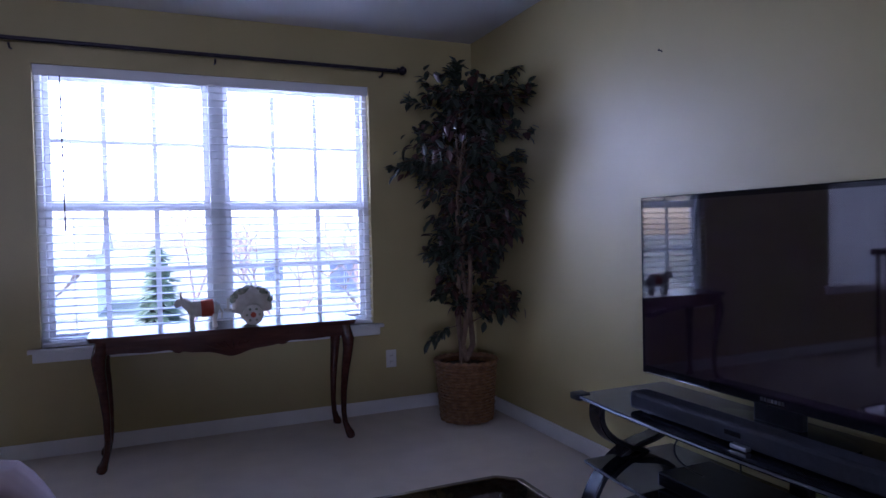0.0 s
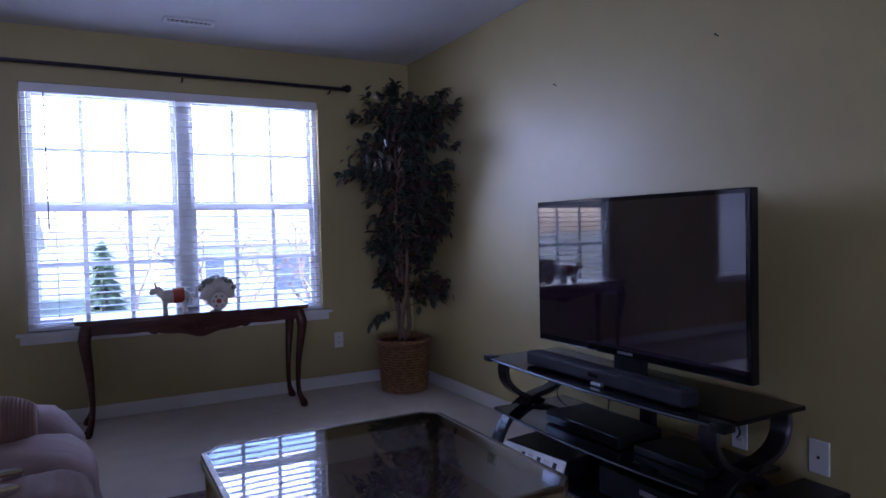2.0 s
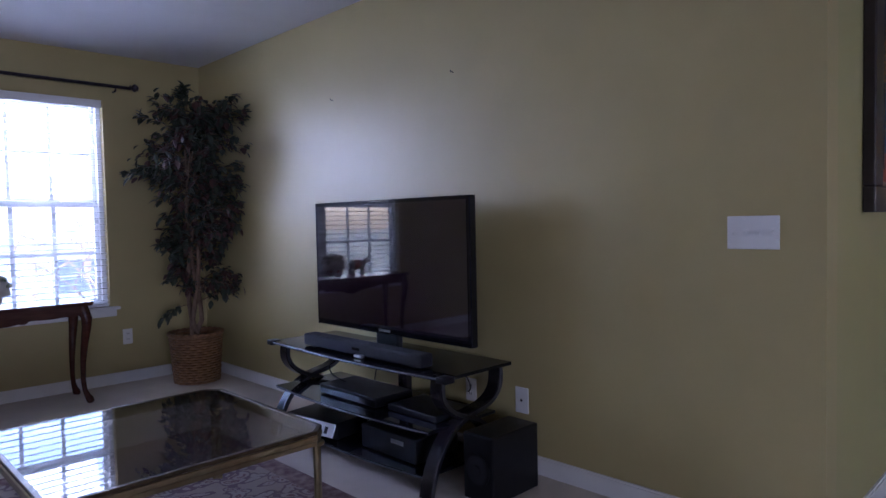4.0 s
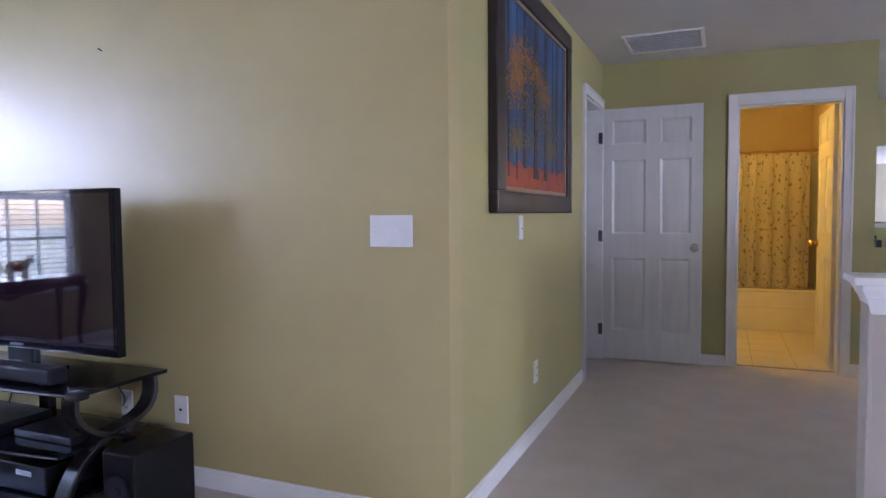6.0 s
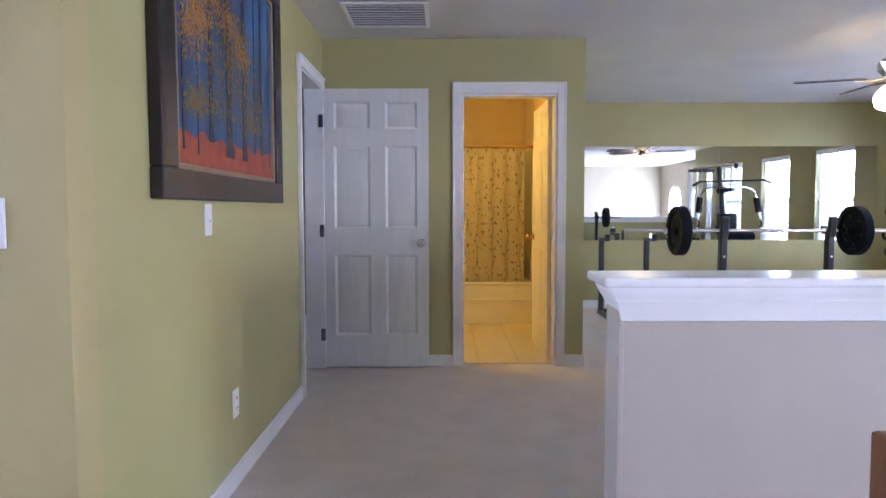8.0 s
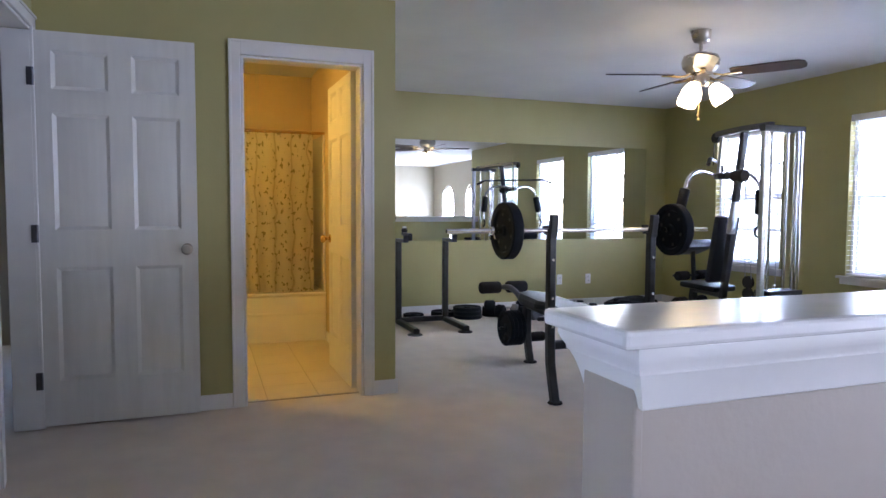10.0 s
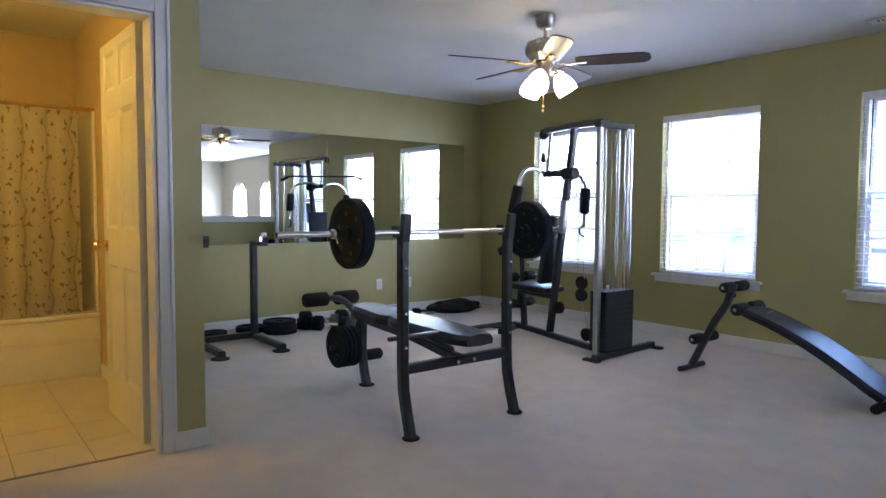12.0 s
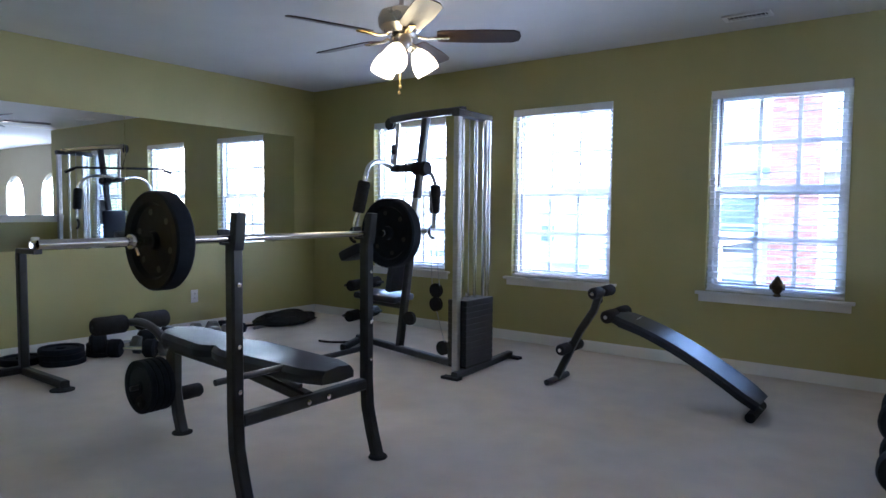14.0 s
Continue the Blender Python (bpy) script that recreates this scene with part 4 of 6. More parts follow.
    for end, z0 in (((-0.50, -0.10, 1.58), 1.5), ((-0.44, -0.12, 1.62), 1.55), ((-0.36, 0.0, 2.0), 1.85), ((-0.30, -0.15, 1.07), 1.02), ((-0.26, -0.15, 0.80), 0.8), ((-0.28, -0.05, 0.5), 0.6), ((-0.02, 0.0, 2.26), 1.95), ((-0.05, 0.02, 2.21), 1.95), ((0.20, -0.26, 2.03), 1.9), ((0.22, -0.30, 1.5), 1.45), ((0.22, -0.28, 1.2), 1.15)):
        end = Vector(end)
        st0 = Vector((0, 0, z0))
        mid = st0.lerp(end, 0.6) + Vector((0, 0, 0.08))
        tube(limbs, arc(st0, mid, end, 8), 0.003, 5)
        for q in range(30):
            u = rr.uniform(0.35, 1.0)
            at = st0 * (1 - u) ** 2 + mid * 2 * u * (1 - u) + end * u * u
            d = Vector((rr.uniform(-1, 1), rr.uniform(-1, 1), rr.uniform(-1.2, 0.3))) + (end - st0).normalized()
            leaf(leaves, at, d, rr.uniform(0.055, 0.085))
    tagged(part("branchwork", limbs, BARK, p), kind="stuff")
    tagged(part("crown", leaves, LEAF, p, "dense dark green leaves"), kind="stuff")
    tagged(part("reddish_leaves", red, LEAFR, p, "dull red leaves among the green"), kind="stuff")


ficus()


def tv_stand():
    t = thing("tv_stand", "black glass television stand with curved crossed legs", "tv stand", (2.86, 1.505, 0))
    # shelf fronts (towards -x) bow outwards
    def shelf(nm, z, th, x_back, x_front, half, bow, mat):
        n = 16
        pts = [(x_back, -half, z), (x_back, half, z)]
        pts += [(x_front - bow * (1 - (2 * k / n - 1) ** 2), half - 2 * half * k / n, z) for k in range(n + 1)]
        bm = bmesh.new()
        extrude(bm, pts, (0, 0, th))
        part(nm, bm, mat, t)
        bm = bmesh.new()
        tube(bm, [Vector(p) + Vector((-0.001, 0, th / 2)) for p in pts[2:]], th * 0.3, 8)
        part("edge_strip", bm, GUNMETAL, t)
    shelf("glass_top", 0.515, 0.016, 0.23, -0.22, 0.71, 0.035, BLACKGLASS)
    shelf("middle_shelf", 0.275, 0.014, 0.20, -0.24, 0.63, 0.04, BLACKGLASS)
    shelf("bottom_shelf", 0.07, 0.014, 0.20, -0.24, 0.60, 0.04, BLACKGLASS)
    for y in (-0.63, 0.63):
        for a, b, c in (((-0.26, y, 0.0), (-0.20, y, 0.30), (0.06, y, 0.33)), ((0.06, y, 0.33), (0.24, y, 0.36), (0.2, y, 0.515)), ((0.2, y + 0.0, 0.0), (0.17, y, 0.26), (-0.02, y, 0.31)), ((-0.02, y, 0.31), (-0.22, y, 0.38), (-0.17, y, 0.515))):
            bm = bmesh.new()
            pts = arc(a, b, c, 14)
            bar(bm, pts, 0.075, 0.026, (0, 1, 0))
            part("curved_leg", bm, BLACKLAC, t)
            bm = bmesh.new()
            bar(bm, [Vector(p) + Vector((0, -0.0385, 0)) for p in pts], 0.003, 0.018, (0, 1, 0))
            part("leg_edge", bm, GUNMETAL, t)
    for y in (-0.705, 0.705):
        bm = bmesh.new()
        box(bm, -0.235, y - 0.03, 0.508, -0.175, y + 0.03, 0.536, 0.004)
        part("corner_cap", bm, BLACKPL, t)
    pbox("support_post", BLACKLAC, t, 0.16, -0.035, 0.07, 0.2, 0.035, 0.515)


tv_stand()
t = thing("television", "large black flat-screen television on a short pedestal", "television", (2.92, 1.503, 0.533))
pbox("bezel", BLACKGLASS, t, -0.012, -0.627, 0.075, 0.03, 0.627, 0.787, 0.004)
pbox("screen", SCREEN, t, -0.0145, -0.607, 0.108, -0.0125, 0.607, 0.767, 0)
pbox("bottom_trim", CHROME, t, -0.0145, -0.6, 0.078, -0.012, 0.6, 0.081, 0)
pbox("back_housing", BLACKPL, t, 0.03, -0.5, 0.15, 0.08, 0.5, 0.7, 0.015)
for k in range(7):    # maker's mark as plain bars
    pbox("mark", SILVER, t, -0.0135, 0.042 - k * 0.0135, 0.088, -0.0122, 0.051 - k * 0.0135, 0.1, 0)
pbox("neck", BLACKPL, t, -0.005, -0.09, 0.01, 0.035, 0.09, 0.1, 0.01)
bm = bmesh.new()
lathe(bm, [(0.27, 0.0), (0.27, 0.008), (0.1, 0.016), (0.02, 0.018)], seg=40)
bmesh.ops.scale(bm, vec=(0.46, 1, 1), verts=bm.verts[:])
part("base_plate", bm, BLACKGLASS, t)
t = thing("soundbar", "long dark grey soundbar lying on the stand", "soundbar", (2.72, 1.455, 0.533))
pbox("body", GREYPL, t, -0.045, -0.475, 0.004, 0.04, 0.475, 0.068, 0.012)
pbox("badge", BLACKGLASS, t, -0.0465, -0.03, 0.03, -0.0445, 0.03, 0.045, 0)
for y in (-0.4, 0.4):
    pbox("foot", BLACKPL, t, -0.03, y - 0.02, 0, 0.03, y + 0.02, 0.005, 0)
t = thing("remote_sensor", "small silver box in front of the soundbar", "receiver", (2.668, 1.42, 0.533))
pbox("body", SILVER, t, -0.012, -0.03, 0, 0.012, 0.03, 0.014, 0.003)
t = thing("cable_box", "black cable box with cables on the middle shelf", "cable box", (2.80, 1.55, 0.290))
pbox("body", BLACKPL, t, -0.12, -0.24, 0.006, 0.12, 0.24, 0.054, 0.005)
pbox("front_panel", BLACKGLASS, t, -0.123, -0.23, 0.011, -0.12, 0.23, 0.05, 0)
for y in (-0.2, 0.2):
    pbox("foot", BLACKPL, t, -0.09, y - 0.015, 0, 0.09, y + 0.015, 0.007, 0)
t = thing("disc_player", "thin black disc player on the middle shelf", "player", (2.84, 1.10, 0.290))
pbox("body", BLACKPL, t, -0.12, -0.17, 0, 0.12, 0.17, 0.032, 0.005)
t = thing("game_console", "black box with a glossy white printed front on the lowest shelf", "game console", (2.70, 1.80, 0.085), 8)
pbox("body", BLACKPL, t, -0.085, -0.20, 0, 0.14, 0.20, 0.085, 0.006)
bm = bmesh.new()
extrude(bm, [(-0.088, -0.195, 0.082), (-0.118, -0.195, 0.02), (-0.112, -0.195, 0.016), (-0.086, -0.195, 0.07)], (0, 0.39, 0))
part("front_flap", bm, PAPER, t, "glossy white printed front")
for k in range(5):
    bm = bmesh.new()
    box(bm, -0.001, -0.15 + k * 0.05, -0.02, 0.001, -0.128 + k * 0.05 + 0.008 * (k % 2), 0.016, 0, pose(-0.1045, 0, 0.05, 0, 25.8))
    part("front_print", bm, (GREYPL, SILVER)[k % 2], t)
t = thing("receiver", "black amplifier on the lowest shelf", "receiver", (2.82, 1.22, 0.085))
pbox("body", BLACKPL, t, -0.15, -0.2, 0.006, 0.13, 0.2, 0.12, 0.006)
pbox("display", SILVER, t, -0.152, -0.12, 0.075, -0.149, -0.03, 0.095, 0)
t = thing("subwoofer", "black box subwoofer standing on the carpet", "subwoofer", (2.885, 0.69, 0))
pbox("cabinet", BLACKPL, t, -0.155, -0.085, 0, 0.155, 0.085, 0.29, 0.008)
plathe("driver", BLACKPL, t, [(0.07, -0.155), (0.072, -0.162), (0.05, -0.158), (0.02, -0.164)], (0, 0, 0.14), 24, "x")
plathe("cone", GREYPL, t, [(0.06, -0.163), (0.02, -0.158), (0.018, -0.168)], (0, 0, 0.14), 24, "x")
for a, b, c in (((3.10, 1.75, 0.50), (3.12, 1.85, 0.38), (2.98, 1.70, 0.30)), ((3.08, 1.2, 0.52), (3.13, 1.05, 0.36), (3.11, 1.1, 0.33)), ((2.75, 1.72, 0.50), (2.68, 1.80, 0.40), (2.76, 1.66, 0.357))):
    t = thing("power_cable", "thin black cable hanging behind the stand", "cable", (0, 0, 0))
    ptube("cable", BLACKPL, t, arc(a, b, c), 0.0035, 6)

# coffee table and rug
t = thing("area_rug", "dark red and beige patterned oriental rug", "rug", (1.05, 1.20, 0.0))
pbox("rug_field", RUG, t, -1.24, -1.22, 0.001, 1.24, 1.22, 0.010, 0.002)
for v in ((-1.34, -1.33, 1.34, -1.22), (-1.34, 1.22, 1.34, 1.33), (-1.34, -1.22, -1.24, 1.22), (1.24, -1.22, 1.34, 1.22)):
    pbox("rug_border", RUGB, t, v[0], v[1], 0.001, v[2], v[3], 0.010, 0.002)
t = thing("coffee_table", "gold metal coffee table with a smoked glass top", "coffee table", (1.635, 1.335, 0.010))


def octagon(hx, hy, c, z):
    return [(hx, -hy + c, z), (hx, hy - c, z), (hx - c, hy, z), (-hx + c, hy, z), (-hx, hy - c, z), (-hx, -hy + c, z), (-hx + c, -hy, z), (hx - c, -hy, z)]


bm = bmesh.new()
extrude(bm, octagon(0.465, 0.462, 0.055, 0.410), (0, 0, 0.010))
part("glass_top", bm, SMOKE, t, "smoked glass top with clipped corners")
for k in range(8):
    o = octagon(0.465, 0.462, 0.055, 0)
    a, b = Vector(o[k]), Vector(o[(k + 1) % 8])
    for dz, w, h in ((0.415, 0.02, 0.014), (0.396, 0.024, 0.02), (0.376, 0.014, 0.018)):
        pbar("frame_rail", GOLDF if dz < 0.41 else BRONZE, t, [a + Vector((0, 0, dz)), b + Vector((0, 0, dz))], w, h)
for sx in (-1, 1):
    for sy in (-1, 1):
        for dx, dy in ((0.434, 0.422), (0.449, 0.407)):
            ptube("leg", GOLDF, t, [(sx * dx, sy * (dy + 0.01), 0), (sx * dx, sy * (dy + 0.01), 0.38)], 0.0125, 10)
        plathe("collar", GOLDF, t, [(0.025, 0.355), (0.03, 0.362), (0.025, 0.37)], (sx * 0.442, sy * 0.425, 0), 14)
t = thing("loveseat", "taupe corduroy reclining loveseat with cup holders", "sofa", (0.30, 1.35, 0))
smooth_cushion("arm", SOFA, t, -0.5, 0.62, 0.06, 0.50, 0.98, 0.58, 0.15, wrinkle=0.018)
smooth_cushion("seat_cushion", SOFA, t, -0.35, 0.215, 0.14, 0.55, 0.66, 0.55, 0.16, wrinkle=0.02)
smooth_cushion("console", SOFAD, t, -0.35, -0.12, 0.06, 0.53, 0.215, 0.54, 0.09, wrinkle=0.006)
for y in (0.02, 0.15):
    plathe("cup_holder", CHROME, t, [(0.036, 0.545), (0.043, 0.548), (0.043, 0.542), (0.038, 0.535)], (0.32, y, 0), 24)
    plathe("cup_well", BLACKPL, t, [(0.036, 0.5405), (0.02, 0.542)], (0.32, y, 0), 20)
smooth_cushion("seat_cushion", SOFA, t, -0.35, -1.3, 0.14, 0.52, -0.12, 0.50, 0.13, wrinkle=0.016)
smooth_cushion("back_cushion", SOFA, t, -0.62, 0.1, 0.4, -0.2, 0.62, 0.98, 0.14)
smooth_cushion("back_cushion", SOFA, t, -0.62, -1.3, 0.4, -0.2, 0.06, 0.98, 0.14)
smooth_cushion("arm", SOFA, t, -0.5, -1.64, 0.06, 0.50, -1.3, 0.62, 0.14)
smooth_cushion("base", SOFAD, t, -0.62, -1.5, 0.02, 0.42, 0.9, 0.30, 0.05)
t = thing("throw_pillow", "rolled brown corduroy pillow on the loveseat", "pillow", (0.47, 1.90, 0.49))
bm = bmesh.new()
n = 72
tube(bm, [(-0.2 + 0.4 * k / n, 0, 0.10) for k in range(n + 1)], 0.1, 20, [max(0.03, (0.095 - 0.045 * abs(2 * k / n - 1) ** 4) + 0.003 * (k % 2)) for k in range(n + 1)])
part("cover", bm, SOFAD, t)
# banister that only shows in the television
t = thing("banister", "dark wooden banister with upright spindles", "banister", (-1.45, 3.55, 0))
pbar("handrail", MAHOG, t, [(-0.75, 0, 0.96), (0.75, 0, 0.96)], 0.06, 0.05)
for k in range(12):
    ptube("spindle", MAHOG, t, [(-0.7 + k * 0.127, 0, 0), (-0.7 + k * 0.127, 0, 0.94)], 0.014, 8)

# ---- picture ----
def picture():
    p = thing("framed_painting", "framed painting of an autumn forest in blue and orange", "painting", (4.328, P, 1.745))
    hw, hh = 0.735, 0.545
    for nm, x0, z0, x1, z1 in (("frame_rail", -hw, -hh, hw, -hh + 0.10), ("frame_rail", -hw, hh - 0.10, hw, hh), ("frame_rail", -hw, -hh + 0.1, -hw + 0.12, hh - 0.1), ("frame_rail", hw - 0.12, -hh + 0.1, hw, hh - 0.1)):
        pbox(nm, FRAMEW, p, x0, -0.045, z0, x1, -0.001, z1, 0.006)
    a, b = hw - 0.12, hh - 0.10
    for x0, z0, x1, z1 in ((-a, -b, a, -b + 0.02), (-a, b - 0.02, a, b), (-a, -b + 0.02, -a + 0.035, b - 0.02), (a - 0.035, -b + 0.02, a, b - 0.02)):
        pbox("inner_frame", MATG, p, x0, -0.034, z0, x1, -0.001, z1, 0.003)
    a, b = a - 0.035, b - 0.02
    pbox("canvas", CANVAS, p, -a, -0.026, -b, a, -0.002, b, 0)
    rr = random.Random(5)
    bm = bmesh.new()
    n = 24
    extrude(bm, [(-a, -0.0265, -b)] + [(a, -0.0265, -b)] + [(a - 2 * a * k / n, -0.0265, -b + 0.10 + 0.012 * math.sin(k * 1.7) + rr.uniform(0, 0.02)) for k in range(n + 1)], (0, -0.001, 0))
    part("painted_ground", bm, GROUNDP, p)
    for x, w in ((-0.53, 0.014), (-0.40, 0.010), (-0.27, 0.03), (-0.06, 0.075), (0.14, 0.05), (0.29, 0.012), (0.40, 0.026), (0.53, 0.012)):
        bm = bmesh.new()
        zb = -b + rr.uniform(0.04, 0.11)
        extrude(bm, [(x - w * 0.75, -0.0278, zb), (x + w * 0.75, -0.0278, zb), (x + w * 0.45, -0.0278, zb + 0.08), (x + w * 0.4 + 0.006, -0.0278, b), (x - w * 0.4 + 0.006, -0.0278, b), (x - w * 0.45, -0.0278, zb + 0.08)], (0, -0.0008, 0))
        part("painted_trunk", bm, TRUNKP, p)
    for mat, blobs, cnt in (
            (LEAFO, ((-0.42, 0.16, 0.13, 0.10), (-0.25, 0.22, 0.2, 0.08), (-0.05, 0.17, 0.2, 0.07), (-0.46, 0.02, 0.16, 0.09), (-0.38, 0.10, 0.16, 0.09), (0.12, 0.08, 0.14, 0.08)), 1500),
            (LEAFY, ((0.1, 0.06, 0.26, 0.14), (-0.1, -0.02, 0.34, 0.16), (0.22, -0.08, 0.22, 0.12), (-0.25, -0.18, 0.3, 0.09), (0.25, -0.2, 0.2, 0.08), (-0.42, -0.2, 0.1, 0.06)), 1500)):
        bm = bmesh.new()
        for k in range(cnt):
            cx, cz, sx, sz = blobs[rr.randrange(len(blobs))]
            x, z = rr.gauss(cx, sx * 0.5), rr.gauss(cz, sz * 0.5)
            if abs(x) > a - 0.02 or abs(z) > b - 0.02 or z < -b + 0.1:
                continue
            s, q = rr.uniform(0.003, 0.009), rr.uniform(0, 6.3)
            yy = -0.0292 - rr.random() * 0.001
            vs = [bm.verts.new((x + s * math.cos(q + i * 1.571) * (1.5 if i % 2 else 0.8), yy, z + s * math.sin(q + i * 1.571) * (1.5 if i % 2 else 0.8))) for i in range(4)]
            bm.faces.new(vs)
        part("painted_leaves", bm, mat, p)


picture()

# ---- bathroom ----
bm = bmesh.new()
box(bm, B + 0.06, WE + 0.121, 0.0005, BX, BY, 0.004)
gfloor = structure("floor_bathroom", bm, GROUT, "tan square floor tiles", "tile floor")
x = B + 0.065
while x < 8.2:
    y = BY - 0.004
    while y > WE + 0.14:
        y1 = max(y - 0.30, WE + 0.124)
        pbox("tile", TILE, gfloor, x, y1, 0.004, min(x + 0.30, 8.215), y, 0.009, 0.0015)
        y -= 0.304
    x += 0.304
t = thing("bathtub", "white enamel bathtub with a plain apron", "bathtub", (8.6, (WE + 0.121 + BY) / 2, 0))
L = (BY - WE - 0.121) / 2 - 0.002
pbox("apron", TUB, t, -0.38, -L, 0.004, -0.33, L, 0.40, 0.01)
for v in ((-0.39, -L, 0.40, -0.29, L, 0.43), (0.29, -L, 0.40, 0.39, L, 0.43), (-0.29, -L, 0.40, 0.29, -L + 0.1, 0.43), (-0.29, L - 0.1, 0.40, 0.29, L, 0.43)):
    pbox("rim", TUB, t, *v, 0.01)
pbox("basin", TUB, t, -0.33, -L, 0.01, 0.39, L, 0.12, 0.01)
pbox("apron_ridge", TUB, t, -0.388, -L, 0.24, -0.378, L, 0.262, 0.004)
pbox("surround_panel", TUB, t, -0.36, -L, 0.431, 0.39, -L + 0.02, 1.78, 0.006)
pbox("surround_panel", TUB, t, 0.37, -L + 0.021, 0.431, 0.39, L, 1.78, 0.006)
t = thing("shower_curtain", "cream shower curtain with a leafy vine print", "shower curtain", (8.27, (WE + 0.121 + BY) / 2, 0.43))
bm = bmesh.new()
n, rows = 170, 4
grid = []
for r in range(rows + 1):
    z = 0.004 + 1.345 * r / rows
    grid.append([bm.verts.new((0.006 * math.sin(k * 0.42 + 0.4 * math.sin(k * 0.11)) * (1.15 - 0.3 * r / rows), -L + 0.10 + (2 * L - 0.13) * k / n, z)) for k in range(n + 1)])
for a, b in zip(grid, grid[1:]):
    for k in range(n):
        bm.faces.new((a[k], a[k + 1], b[k + 1], b[k]))
bmesh.ops.solidify(bm, geom=bm.faces[:], thickness=0.0015)
part("cloth", bm, CURTAIN, t)
for k in range(12):
    y = -L + 0.12 + (2 * L - 0.18) * k / 11
    bm = bmesh.new()
    tube(bm, [(0.017 * math.cos(q), y, 1.357 + 0.017 * math.sin(q)) for q in (2 * math.pi * i / 14 for i in range(15))], 0.002, 5)
    part("ring", bm, CHROME, t)
t = thing("shower_rod", "metal shower curtain rod", "shower rod", (8.27, (WE + 0.121 + BY) / 2, 1.79))
ptube("rod", BRASS, t, [(0, -L, 0), (0, L, 0)], 0.0125, 12)
baseboard("baseboard_bathroom", [((B + 0.12, WE + 0.121), (8.2, WE + 0.121), (0, 1))])
t = thing("bathroom_light", "frosted bulbs of the bathroom wall fixture", "lamp", (7.2, BY, 2.0))
pbox("back_plate", BRASS, t, -0.3, -0.03, -0.05, 0.3, -0.0005, 0.05)
for k in (-0.2, 0, 0.2):
    plathe("bulb", glow("warm_bulb", (1.0, 0.60, 0.07), 3.1), t, [(0.012, -0.03), (0.02, -0.04), (0.05, -0.08), (0.05, -0.1), (0.03, -0.125), (0.005, -0.13)], (k, 0, 0), 16, "y")

# ---- ceiling fan ----
def ceiling_fan():
    f = thing("ceiling_fan", "brushed nickel ceiling fan with three lit glass shades", "ceiling fan", (6.343, -4.624, HG))
    plathe("canopy", NICKEL, f, [(0.02, -0.085), (0.045, -0.08), (0.06, -0.06), (0.068, -0.02), (0.068, -0.0005)])
    ptube("downrod", NICKEL, f, [(0, 0, -0.16), (0, 0, -0.08)], 0.013, 12)
    plathe("motor", NICKEL, f, [(0.03, -0.30), (0.09, -0.295), (0.10, -0.28), (0.125, -0.255), (0.13, -0.21), (0.115, -0.175), (0.07, -0.155), (0.02, -0.15)], seg=32)
    plathe("light_kit", NICKEL, f, [(0.02, -0.40), (0.05, -0.39), (0.062, -0.37), (0.062, -0.32), (0.05, -0.30)], seg=28)
    for k in range(5):
        a = radians(k * 72 + 142.5)
        m = pose(0, 0, -0.308, 0, 0, math.degrees(a))
        bm = bmesh.new()
        out = [(0.20, -0.05), (0.23, -0.062), (0.45, -0.07), (0.62, -0.066), (0.655, -0.045), (0.665, 0.0), (0.655, 0.045), (0.62, 0.066), (0.45, 0.07), (0.23, 0.062), (0.20, 0.05)]
        extrude(bm, [m @ pose(0, 0, 0, -13) @ Vector((x, y, 0)) for x, y in out], (0, 0, 0.007))
        part("blade", bm, BLADE, f)
        bm = bmesh.new()
        bar(bm, [m @ Vector(v) for v in ((0.09, 0, 0.0), (0.15, 0, -0.012), (0.2, 0, -0.008), (0.27, 0, -0.006))], 0.035, 0.008)
        part("blade_bracket", bm, BRASS, f)
    shade = glow("lit_frosted_glass", (1.0, 0.74, 0.34), 0.36)
    for k in range(3):
        a = radians(k * 120 + 115)
        d = Vector((math.cos(a), math.sin(a), 0))
        ptube("lamp_arm", NICKEL, f, [d * 0.04 + Vector((0, 0, -0.35)), d * 0.075 + Vector((0, 0, -0.355)), d * 0.085 + Vector((0, 0, -0.375))], 0.01, 8)
        bm = bmesh.new()
        lathe(bm, [(0.022, 0), (0.034, -0.010), (0.055, -0.045), (0.068, -0.085), (0.071, -0.115), (0.066, -0.14), (0.062, -0.139), (0.066, -0.115), (0.062, -0.085), (0.048, -0.045), (0.028, -0.014), (0.01, -0.008)], seg=24)
        bmesh.ops.transform(bm, matrix=Matrix.Translation(d * 0.085 + Vector((0, 0, -0.375))) @ Matrix.Rotation(radians(-32), 4, Vector((-math.sin(a), math.cos(a), 0))), verts=bm.verts[:])
        part("shade", bm, shade, f, "glowing frosted glass bell shade")
    for x, y, l in ((0.03, -0.02, 0.22), (-0.02, 0.03, 0.2)):
        ptube("pull_chain", BRASS, f, [(x, y, -0.39), (x, y, -0.39 - l)], 0.0022, 5)
        plathe("chain_bead", BRASS, f, [(0.002, 0.012), (0.009, 0.004), (0.009, -0.006), (0.002, -0.012)], (x, y, -0.39 - l), 10)


ceiling_fan()

